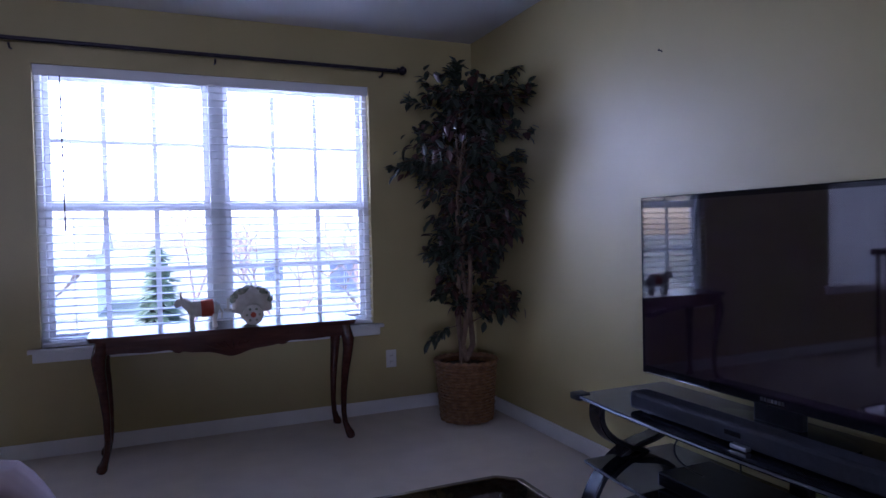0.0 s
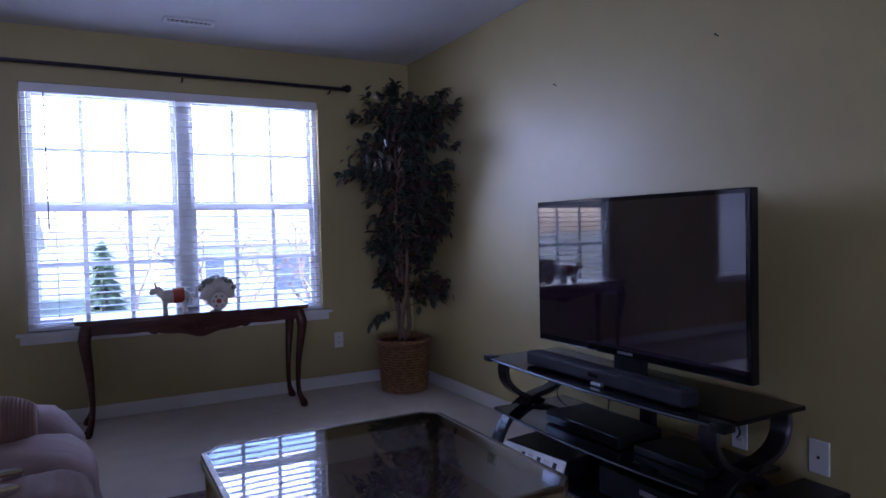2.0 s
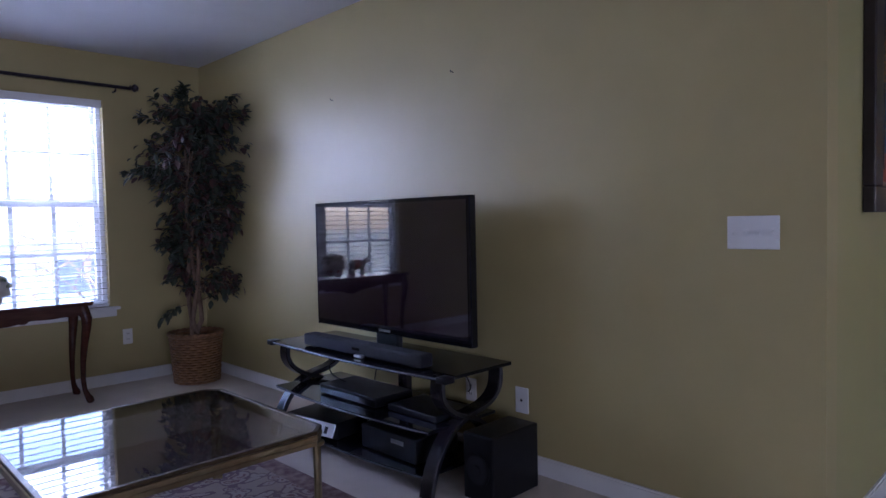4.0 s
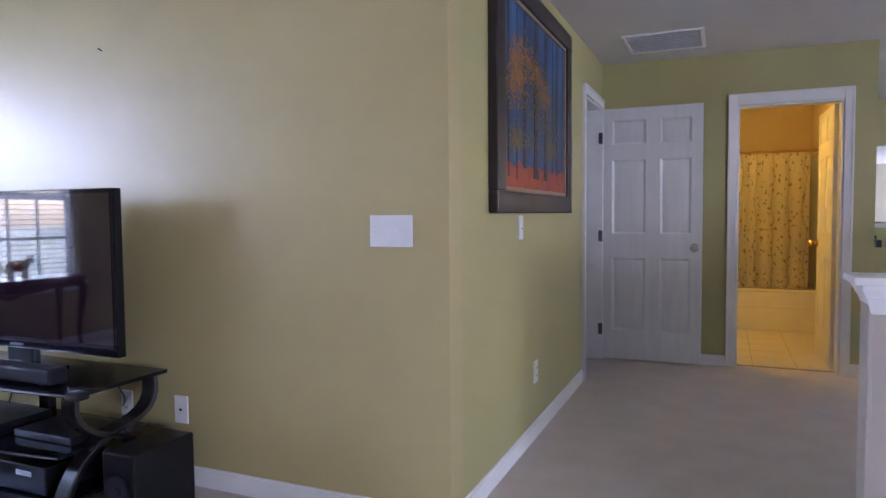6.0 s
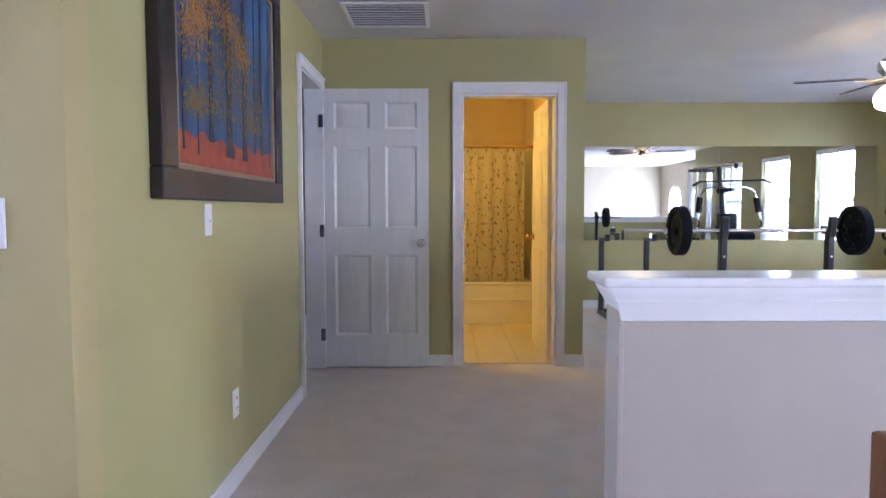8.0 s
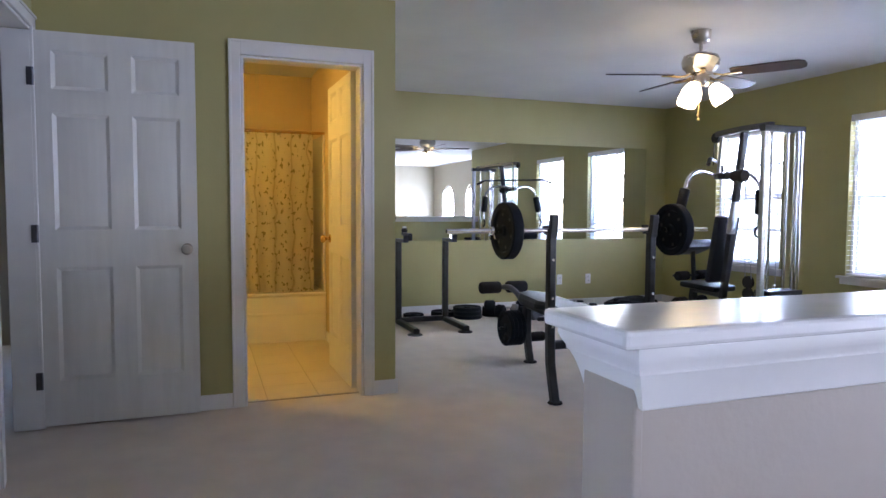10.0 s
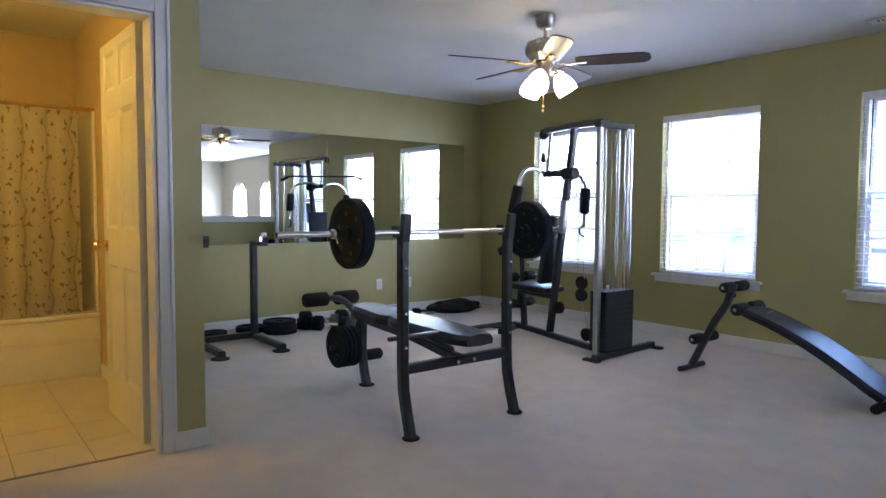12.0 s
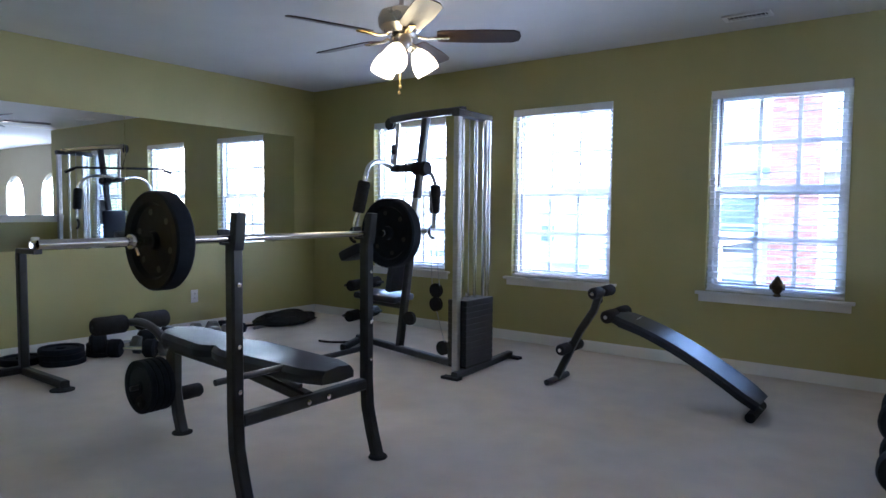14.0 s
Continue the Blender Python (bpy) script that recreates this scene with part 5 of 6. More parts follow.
# ---- exercise room ----
def disc_plate(name, parent, c, r, w, axis="y", mat=IRON):
    """A weight plate with rim, dished face and hub."""
    prof = [(0.014, -w * 0.5), (0.03, -w * 0.5), (0.033, -w * 0.25), (r * 0.72, -w * 0.22), (r * 0.78, -w * 0.45), (r * 0.96, -w * 0.5), (r, -w * 0.38), (r, w * 0.38), (r * 0.96, w * 0.5), (r * 0.78, w * 0.45), (r * 0.72, w * 0.22), (0.033, w * 0.25), (0.03, w * 0.5), (0.014, w * 0.5)]
    return plathe(name, mat, parent, prof, c, 40, axis)


def weight_bench():
    t = thing("weight_bench", "black steel weight bench with padded vinyl seat", "weight bench", (5.99, -3.615, 0))
    for y in (-0.355, 0.355):
        pbar("upright", STEELB, t, [(-0.07, y, 0.004), (-0.035, y, 0.12), (-0.008, y, 0.23), (0, y, 0.36), (0, y, 1.0)], 0.05, 0.05, (0, 1, 0))
        pbar("bar_hook", STEELB, t, [(-0.012, y, 0.98), (-0.02, y, 1.02), (-0.03, y, 1.115)], 0.05, 0.035, (0, 1, 0))
        pbar("bar_hook", STEELB, t, [(0.0, y, 1.0), (0.05, y, 1.0), (0.065, y, 1.05)], 0.05, 0.012, (0, 1, 0))
        plathe("rubber_foot", FOAM, t, [(0.042, 0.0), (0.045, 0.004), (0.04, 0.012), (0.02, 0.014)], (-0.072, y, 0), 18)
        for z in (0.45, 0.62, 0.85):
            plathe("bolt", CHROME, t, [(0.009, -0.0255), (0.009, -0.031), (0.004, -0.033)], (0, y, z), 10, "x")
    pbar("cross_bar", STEELB, t, [(0, -0.33, 0.335), (0, 0.33, 0.335)], 0.05, 0.05)
    for y in (-0.09, 0.02):
        plathe("bolt", CHROME, t, [(0.011, -0.0255), (0.011, -0.033), (0.004, -0.035)], (0, y, 0.335), 10, "x")
    ptube("adjust_bar", STEELB, t, [(0.03, -0.42, 0.49), (0.03, 0.42, 0.49)], 0.0125, 10)
    pbar("main_beam", STEELB, t, [(0.0, 0, 0.345), (0.42, 0, 0.40), (0.98, 0, 0.43)], 0.05, 0.05, (0, 1, 0))
    pbar("front_leg", STEELB, t, [(0.98, 0.0, 0.45), (0.985, 0.0, 0.2), (0.96, 0, 0.09), (0.93, 0.0, 0.004)], 0.05, 0.05, (0, 1, 0))
    plathe("rubber_foot", FOAM, t, [(0.05, 0.0), (0.05, 0.006), (0.03, 0.012)], (0.93, 0, 0), 18)
    pbar("brace", STEELB, t, [(0.05, 0, 0.38), (0.45, 0, 0.47)], 0.03, 0.03, (0, 1, 0))
    def pad(x0, z0, x1, z1, w0, w1, nm):
        d = Vector((x1 - x0, 0, z1 - z0))
        bm = bmesh.new()
        n = 14
        prof = []
        for k in range(n + 1):
            u = k / n
            taper = min(1, 0.72 + 2.2 * min(u, 1 - u))
            w = (w0 + (w1 - w0) * u) / 2 * taper
            prof.append((u, w))
        rows = []
        for u, w in prof:
            c = Vector((x0, 0, z0)) + d * u
            ring = [(-w, 0.0), (-w, 0.03), (-w + 0.02, 0.052), (0, 0.06), (w - 0.02, 0.052), (w, 0.03), (w, 0.0), (0, -0.004)]
            rows.append([bm.verts.new(c + Vector((0, yy, zz))) for yy, zz in ring])
        for a, b in zip(rows, rows[1:]):
            for k in range(8):
                bm.faces.new((a[k], a[(k + 1) % 8], b[(k + 1) % 8], b[k]))
        bm.faces.new(rows[0][::-1])
        bm.faces.new(rows[-1])
        part(nm, bm, VINYLB, t, "black vinyl pad")
    pad(-0.18, 0.445, 0.52, 0.462, 0.24, 0.29, "back_pad")
    pad(0.53, 0.458, 0.96, 0.478, 0.29, 0.24, "seat_pad")
    # leg developer
    pbar("leg_lever", STEELB, t, [(0.98, 0, 0.45), (1.02, 0, 0.38), (1.03, 0, 0.16)], 0.04, 0.04, (0, 1, 0))
    ptube("lever_neck", GUNMETAL, t, arc((0.98, 0.04, 0.44), (1.10, 0.05, 0.565), (1.31, 0.05, 0.527), 10), 0.022, 10)
    for x, y0, z, l, r in ((1.31, 0.05, 0.526, 0.20, 0.047), (1.03, 0.0, 0.17, 0.17, 0.037)):
        ptube("roller_axle", STEELB, t, [(x, y0 - l, z), (x, y0 + l, z)], 0.011, 10)
        for s in (-1, 1):
            ptube("foam_roller", FOAM, t, [(x, y0 + s * 0.03, z), (x, y0 + s * 0.042, z), (x, y0 + s * (l - 0.012), z), (x, y0 + s * l, z)], r, 18, [r * 0.82, r, r, r * 0.82])
    ptube("plate_peg", STEELB, t, [(1.05, -0.02, 0.245), (1.05, 0.20, 0.245)], 0.012, 10)
    for k in range(4):
        disc_plate("weight_plate", t, (1.05, 0.05 + 0.032 * k, 0.245), 0.133, 0.03)
    return t


weight_bench()
t = thing("barbell", "chrome barbell loaded with black iron plates", "barbell", (5.985, -3.615, 1.022))
ptube("bar", CHROME, t, [(0, -0.78, 0), (0, 1.02, 0)], 0.0125, 14)
ptube("sleeve", CHROME, t, [(0, 0.56, 0), (0, 1.02, 0)], 0.0142, 14)
ptube("sleeve", CHROME, t, [(0, -0.78, 0), (0, -0.46, 0)], 0.0142, 14)
for y, s in ((0.65, 1), (-0.515, 1)):
    disc_plate("weight_plate", t, (0, y, 0), 0.165, 0.066)
    for k in range(6):
        a = k * math.pi / 3 + 0.3
        plathe("plate_hole", DARK, t, [(0.011, -0.0165), (0.011, 0.0165)], (0.096 * math.cos(a), y, 0.096 * math.sin(a)), 10, "y")
for y in (0.735, -0.59):
    plathe("collar", CHROME, t, [(0.024, -0.015), (0.026, 0), (0.024, 0.015)], (0, y, 0), 16, "y")
    ptube("collar_screw", CHROME, t, [(0, y, 0), (-0.03, y, -0.045)], 0.005, 8)


def squat_stand():
    t = thing("squat_stand", "black steel squat stand with open top", "squat rack", (8.75, -3.355, 0))
    for y in (-0.245, 0.245):
        pbar("post", STEELB, t, [(0, y, 0.05), (0, y, 0.83)], 0.055, 0.055, (0, 1, 0))
        pbar("top_arm", STEELB, t, [(0.02, y, 0.84), (-0.26, y, 0.845)], 0.05, 0.035, (0, 1, 0))
        pbar("arm_stop", STEELB, t, [(-0.25, y, 0.85), (-0.265, y, 0.90)], 0.05, 0.015, (0, 1, 0))
        pbar("foot_bar", STEELB, t, [(0.05, y, 0.04), (-0.56, y - 0.012, 0.035)], 0.055, 0.05, (0, 1, 0))
        plathe("floor_disc", FOAM, t, [(0.07, 0.0), (0.07, 0.008), (0.04, 0.014)], (-0.55, y, 0), 22)
    pbar("base_bar", STEELB, t, [(0, -0.22, 0.05), (0, 0.22, 0.05)], 0.055, 0.05)


squat_stand()
t = thing("weight_plate_stack", "stack of black iron plates on the carpet", "weight plates", (8.95, -3.93, 0))
for k in range(3):
    disc_plate("weight_plate", t, (0.004 * k, 0.003 * k, 0.02 + 0.04 * k), 0.15, 0.04, "z")
t = thing("weight_plate_stack", "low stack of small iron plates", "weight plates", (9.0, -4.235, 0))
for k in range(3):
    disc_plate("weight_plate", t, (0.004 * k, -0.003 * k, 0.016 + 0.032 * k), 0.11, 0.032, "z")
t = thing("weight_plate", "single black iron plate lying on the carpet", "weight plates", (9.18, -3.40, 0))
disc_plate("plate", t, (0, 0, 0.018), 0.11, 0.035, "z")
t = thing("weight_plate", "black iron plate lying behind the stand", "weight plates", (9.17, -3.74, 0))
disc_plate("plate", t, (0, 0, 0.025), 0.14, 0.05, "z")


def dumbbell(x, y, r, l, mat, sides, turn, label):
    d = thing("dumbbell", label, "dumbbell", (x, y, 0), turn, "dumbbells along the wall")
    z = r * (0.87 if sides == 6 else 1.0)
    for s in (-1, 1):
        bm = bmesh.new()
        c, h = s * l / 2, l * 0.17
        lathe(bm, [(r * 0.8, -h), (r, -h * 0.7), (r, h * 0.7), (r * 0.8, h)], (c, 0, z), sides, "x")
        part("head", bm, mat, d)
    ptube("handle", CHROME, d, [(-l / 2, 0, z), (0, 0, z), (l / 2, 0, z)], 0.014, 10, [0.012, 0.016, 0.012])


dumbbell(8.93, -4.36, 0.085, 0.34, IRON, 24, 70, "black round-headed dumbbell on the carpet")
dumbbell(8.74, -4.34, 0.07, 0.26, IRON, 24, 40, "black round-headed dumbbell beside the plates")
for x, y, r, turn in ((8.74, -4.50, 0.078, 20), (8.92, -4.66, 0.075, 12), (9.02, -5.14, 0.062, 4), (9.06, -5.32, 0.058, -4)):
    dumbbell(x, y, r, 0.25, HEX, 6, turn, "grey hexagonal dumbbell on the carpet")
for x, y, r in ((9.0, -4.86, 0.07), (9.08, -5.46, 0.05)):
    dumbbell(x, y, r, 0.24, IRON, 6, 5, "small dark hexagonal dumbbell")
t = thing("exercise_bar", "thin grey metal bar lying along the wall", "bar", (9.1, -6.05, 0.0))
ptube("bar", SILVER, t, [(-0.12, 0.42, 0.013), (0.05, -0.4, 0.013)], 0.012, 10)
t = thing("small_jar", "small clear jar with a white lid on the stand", "jar", (8.53, -3.60, 0.864))
plathe("jar", PANE, t, [(0.034, 0.0), (0.036, 0.004), (0.036, 0.04), (0.024, 0.052)], seg=18)
plathe("lid", PLATE, t, [(0.024, 0.052), (0.024, 0.07), (0.02, 0.073)], seg=18)
t = thing("gym_bag", "limp black bag lying by the wall", "bag", (8.98, -6.0, 0), 75)
bm = bmesh.new()
bmesh.ops.create_uvsphere(bm, u_segments=28, v_segments=16, radius=1)
for v in bm.verts:
    n = noise.noise(v.co * 2.5) * 0.25 + 1
    v.co = Vector((v.co.x * 0.30 * n, v.co.y * 0.15 * n, max(0.0, (v.co.z * 0.5 + 0.35) * 0.16 * n)))
part("body", bm, FOAM, t)
ptube("strap", FOAM, t, arc((0.25, 0.02, 0.03), (0.42, 0.1, 0.05), (0.5, -0.08, 0.012)), 0.012, 6)


def home_gym():
    g = thing("home_gym", "multi-station home gym with weight stack and pulleys", "home gym", (6.49, -5.50, 0), 0)
    def P3(x, y, z):
        return (x - 6.49, y + 5.50, z)
    pbar("rear_foot", STEELB, g, [P3(6.44, -5.30, 0.03), P3(6.50, -6.12, 0.03)], 0.05, 0.05)
    for y in (-5.31, -6.11):
        pbox("foot_pad", FOAM, g, -0.09, y + 5.47, 0, 0.03 + 0.02, y + 5.53, 0.02, 0.004)
    pbar("base_beam", STEELB, g, [P3(6.52, -5.50, 0.05), P3(7.80, -5.80, 0.05)], 0.05, 0.05)
    pbar("front_foot", STEELB, g, [P3(7.66, -5.48, 0.03), P3(7.86, -5.98, 0.03)], 0.05, 0.05)
    # weight stack with its shroud and guide rods
    for k in range(11):
        pbox("stack_plate", STEELB, g, -0.075, -0.235, 0.075 + k * 0.041, 0.08, 0.10, 0.112 + k * 0.041, 0.003)
    pbox("stack_core", BLACKPL, g, -0.07, -0.23, 0.06, 0.075, 0.095, 0.515, 0)
    for y in (-0.12, 0.04):
        ptube("guide_rod", CHROME, g, [(0.01, y, 0.05), (0.01, y, 1.76)], 0.0125, 12)
    for y in (-0.20, -0.165):
        ptube("tower_tube", CHROME, g, [(-0.04, y, 0.53), (-0.04, y, 1.76)], 0.019, 12)
    pbar("tower_post", SILVER, g, [(-0.02, 0.14, 0.04), (-0.02, 0.14, 1.78)], 0.042, 0.05, (1, 0, 0))
    pbar("tower_head", STEELB, g, [(-0.02, 0.17, 1.775), (-0.02, -0.24, 1.775)], 0.06, 0.05, (1, 0, 0))
    pbox("stack_pin", CHROME, g, 0.0, -0.06, 0.53, 0.03, -0.03, 0.56, 0.003)
    # leaning main post, top boom
    pbar("main_post", STEELB, g, [P3(7.24, -5.68, 0.06), P3(6.94, -5.62, 1.82)], 0.06, 0.05, (0, 1, 0))
    pbar("top_boom", STEELB, g, [P3(6.47, -5.42, 1.80), P3(6.94, -5.60, 1.83), P3(7.34, -5.70, 1.83)], 0.05, 0.05)
    plathe("pulley", FOAM, g, [(0.012, -0.014), (0.045, -0.014), (0.038, 0), (0.045, 0.014), (0.012, 0.014)], P3(7.36, -5.70, 1.80), 20, "y")
    ptube("cable", BLACKPL, g, [P3(7.38, -5.70, 1.77), P3(7.34, -5.66, 1.55)], 0.004, 6)
    pbar("lat_hanger", SILVER, g, [P3(7.26, -5.68, 1.80), P3(7.28, -5.66, 1.44)], 0.035, 0.015, (1, 0, 0))
    ptube("lat_bar", STEELB, g, [P3(6.93, -5.24, 1.53), P3(7.0, -5.32, 1.58), P3(7.30, -5.66, 1.58), P3(7.6, -6.0, 1.58), P3(7.67, -6.08, 1.53)], 0.0135, 10)
    for a, b in (((6.92, -5.23, 1.525), (6.98, -5.30, 1.57)),):
        ptube("lat_grip", FOAM, g, [P3(*a), P3(*b)], 0.019, 10)
    # press arms
    pbar("arm_yoke", STEELB, g, [P3(7.02, -5.64, 1.44), P3(7.32, -5.68, 1.45)], 0.05, 0.05)
    for s in (-1, 1):
        y0, e = -5.66 + s * 0.05, -5.66 + s * 0.42
        pts = arc(P3(7.28, y0, 1.46), P3(7.22, e - s * 0.06, 1.55), P3(7.20, e, 1.34), 12)
        pts += [Vector(P3(7.23, e + s * 0.03, 1.12)), Vector(P3(7.25, e + s * 0.045, 1.03)), Vector(P3(7.25, e + s * 0.045, 0.98))]
        ptube("press_arm", CHROME, g, pts, 0.018, 12)
        a, b = Vector(P3(7.20, e, 1.335)), Vector(P3(7.235, e + s * 0.032, 1.11))
        ptube("arm_pad", FOAM, g, [a, a.lerp(b, 0.06), a.lerp(b, 0.94), b], 0.045, 18, [0.036, 0.045, 0.045, 0.036])
        bm = bmesh.new()
        tube(bm, [Vector(P3(7.25 + 0.05 * math.cos(q), e + s * 0.045, 0.95 + 0.05 * math.sin(q))) for q in (math.pi * i / 10 - math.pi / 2 for i in range(11))], 0.012, 8)
        part("arm_handle", bm, FOAM, g)
        bm = bmesh.new()
        for k in range(3):      # adjustment collars on the yoke
            lathe(bm, [(0.02, -0.012), (0.032, -0.008), (0.032, 0.008), (0.02, 0.012)], P3(7.10 + 0.07 * k, -5.655, 1.45), 14, "x")
        part("collar", bm, STEELB, g)
    plathe("pivot", FOAM, g, [(0.05, -0.06), (0.055, -0.03), (0.055, 0.03), (0.05, 0.06)], P3(7.0, -5.64, 1.44), 20, "x")
    # seat and back
    bm = bmesh.new()
    box(bm, -0.03, -0.14, -0.30, 0.03, 0.14, 0.30, 0.022, pose(*P3(7.20, -5.66, 0.80), 0, -9, 8))
    part("back_pad", bm, VINYLB, g, "black vinyl backrest")
    bm = bmesh.new()
    box(bm, -0.20, -0.15, -0.025, 0.20, 0.15, 0.03, 0.02, pose(*P3(7.44, -5.72, 0.44), 0, -3, 8))
    part("seat_pad", bm, VINYLB, g, "black vinyl seat")
    bm = bmesh.new()
    box(bm, -0.10, -0.20, -0.045, 0.12, 0.20, 0.045, 0.03, pose(*P3(7.60, -5.66, 0.80), 0, 24, 8))
    part("curl_pad", bm, VINYLB, g, "black vinyl arm-curl pad")
    pbar("curl_post", STEELB, g, [P3(7.66, -5.76, 0.40), P3(7.60, -5.68, 0.77)], 0.035, 0.035, (0, 1, 0))
    pbar("seat_beam", STEELB, g, [P3(7.20, -5.67, 0.39), P3(7.68, -5.76, 0.39)], 0.05, 0.05)
    pbar("seat_post", STEELB, g, [P3(7.66, -5.76, 0.40), P3(7.62, -5.75, 0.06)], 0.05, 0.05, (0, 1, 0))
    for x, z in ((7.68, 0.52), (7.70, 0.27)):
        ptube("roller_axle", STEELB, g, [P3(x - 0.03, -5.95, z), P3(x + 0.03, -5.55, z)], 0.011, 8)
        for s in (-1, 1):
            c = Vector(P3(x, -5.75, z))
            d = Vector((-0.03, 0.2, 0)) * s
            ptube("foam_roller", FOAM, g, [c + d * 0.3, c + d * 0.36, c + d * 0.96, c + d * 1.02], 0.045, 16, [0.036, 0.045, 0.045, 0.036])
    pbar("leg_lever", STEELB, g, [P3(7.68, -5.76, 0.42), P3(7.71, -5.76, 0.22)], 0.04, 0.04, (0, 1, 0))
    # cables and small pulleys on the stack side
    for x, y, z in ((6.80, -5.57, 0.55), (6.80, -5.57, 0.45), (6.72, -5.55, 0.14), (7.12, -5.66, 0.30)):
        plathe("pulley", FOAM, g, [(0.012, -0.014), (0.052, -0.014), (0.045, 0), (0.052, 0.014), (0.012, 0.014)], P3(x, y, z), 20, "y")
    pbar("pulley_strap", STEELB, g, [P3(6.80, -5.565, 0.60), P3(6.80, -5.565, 0.42)], 0.03, 0.012, (1, 0, 0))
    for x in (6.765, 6.835):
        ptube("cable", SILVER, g, [P3(x, -5.57, 0.55), P3(6.90, -5.60, 1.40)], 0.003, 5)
    ptube("cable", SILVER, g, [P3(6.70, -5.55, 0.16), P3(6.80, -5.57, 0.42)], 0.003, 5)
    ptube("cable", SILVER, g, [P3(6.50, -5.54, 1.78), P3(6.50, -5.54, 0.55)], 0.003, 5)
    bm = bmesh.new()
    box(bm, -0.02, -0.04, -0.14, 0.02, 0.04, 0.14, 0.01, pose(*P3(7.02, -5.60, 1.08), 0, -9, 8))
    part("arm_bracket", bm, SILVER, g)
    bm = bmesh.new()
    tube(bm, arc(P3(7.75, -5.82, 0.02), P3(7.95, -5.65, 0.0), P3(7.9, -5.45, 0.06)), 0.01, 6)
    part("ankle_strap", bm, FOAM, g)


home_gym()


def situp_bench():
    t = thing("situp_bench", "black curved sit-up bench with foam rollers", "sit-up bench", (5.27, -5.71, 0))
    ptube("rear_foot", STEELB, t, [(0.62, -0.15, 0.022), (0.62, 0.15, 0.022)], 0.02, 12)
    pbar("post", STEELB, t, [(0.62, 0, 0.03), (0.46, 0, 0.36), (0.37, 0, 0.50), (0.325, 0, 0.64)], 0.045, 0.045, (0, 1, 0))
    for x, z, l, r in ((0.318, 0.625, 0.15, 0.036), (0.22, 0.492, 0.17, 0.04), (0.53, 0.245, 0.15, 0.036)):
        ptube("roller_axle", STEELB, t, [(x, -l, z), (x, l, z)], 0.011, 10)
        for s in (-1, 1):
            ptube("foam_roller", FOAM, t, [(x, s * 0.028, z), (x, s * 0.04, z), (x, s * (l - 0.012), z), (x, s * l, z)], r, 16, [r * 0.8, r, r, r * 0.8])
            plathe("end_cap", CHROME, t, [(0.014, s * l), (0.012, s * (l + 0.006))], (x, 0, z), 10, "y")
    plathe("adjust_knob", BLACKPL, t, [(0.02, -0.07), (0.024, -0.06), (0.024, -0.05), (0.01, -0.03)], (0.36, 0, 0.56), 14, "y")
    curve = arc((0.20, 0, 0.475), (-0.18, 0, 0.39), (-0.625, 0, 0.075), 22)
    bm = bmesh.new()
    rows = []
    for i, c in enumerate(curve):
        d = (curve[min(i + 1, 22)] - curve[max(i - 1, 0)]).normalized()
        u = Vector((0, 1, 0)).cross(d)
        u = u if u.z > 0 else -u
        w = 0.15 * min(1, 0.8 + 2.5 * min(i / 22, 1 - i / 22))
        ring = [(-w, -0.02), (-w, 0.012), (-w + 0.018, 0.028), (0, 0.032), (w - 0.018, 0.028), (w, 0.012), (w, -0.02), (0, -0.022)]
        rows.append([bm.verts.new(c + Vector((0, a, 0)) + u * b) for a, b in ring])
    for a, b in zip(rows, rows[1:]):
        for k in range(8):
            bm.faces.new((a[k], a[(k + 1) % 8], b[(k + 1) % 8], b[k]))
    bm.faces.new(rows[0][::-1])
    bm.faces.new(rows[-1])
    part("padded_board", bm, VINYLB, t, "long curved black vinyl board")
    for k in range(6):    # worn lettering near the head, too small to read
        c = Vector((0.075 - 0.004 * (k - 2.5), -0.045 + k * 0.018, 0.0))
        bm = bmesh.new()
        box(bm, -0.012 - 0.004 * (k == 0), -0.006, 0, 0.012, 0.006, 0.001, 0, pose(c.x, c.y, 0.4805, 0, 16))
        part("lettering", bm, SILVER, t)
    pbar("under_tube", STEELB, t, [Vector(c) + Vector((0, 0, -0.045)) for c in curve[::2]], 0.04, 0.035, (0, 1, 0))
    ptube("front_foot", FOAM, t, [(-0.60, -0.15, 0.028), (-0.60, 0.15, 0.028)], 0.028, 14)
    for x, z in ((-0.26, 0.27), (-0.33, 0.225)):
        pbox("hook", STEELB, t, x - 0.012, -0.08, z - 0.05, x + 0.012, -0.06, z + 0.03, 0.003)


situp_bench()
t = thing("bust_ornament", "small bronze head ornament standing on the window sill", "ornament", (4.755, -6.72, GZ[0]))
bm = bmesh.new()
lathe(bm, [(0.022, 0.0), (0.026, 0.006), (0.018, 0.02), (0.03, 0.035), (0.04, 0.06), (0.041, 0.08), (0.034, 0.105), (0.02, 0.118), (0.016, 0.128), (0.008, 0.14), (0.002, 0.146)], seg=20)
for y in (-0.042, 0.042):
    lathe(bm, [(0.004, -0.02), (0.009, -0.012), (0.008, 0.01), (0.003, 0.022)], (y, 0, 0.065), 8)
part("head", bm, BRONZE, t)
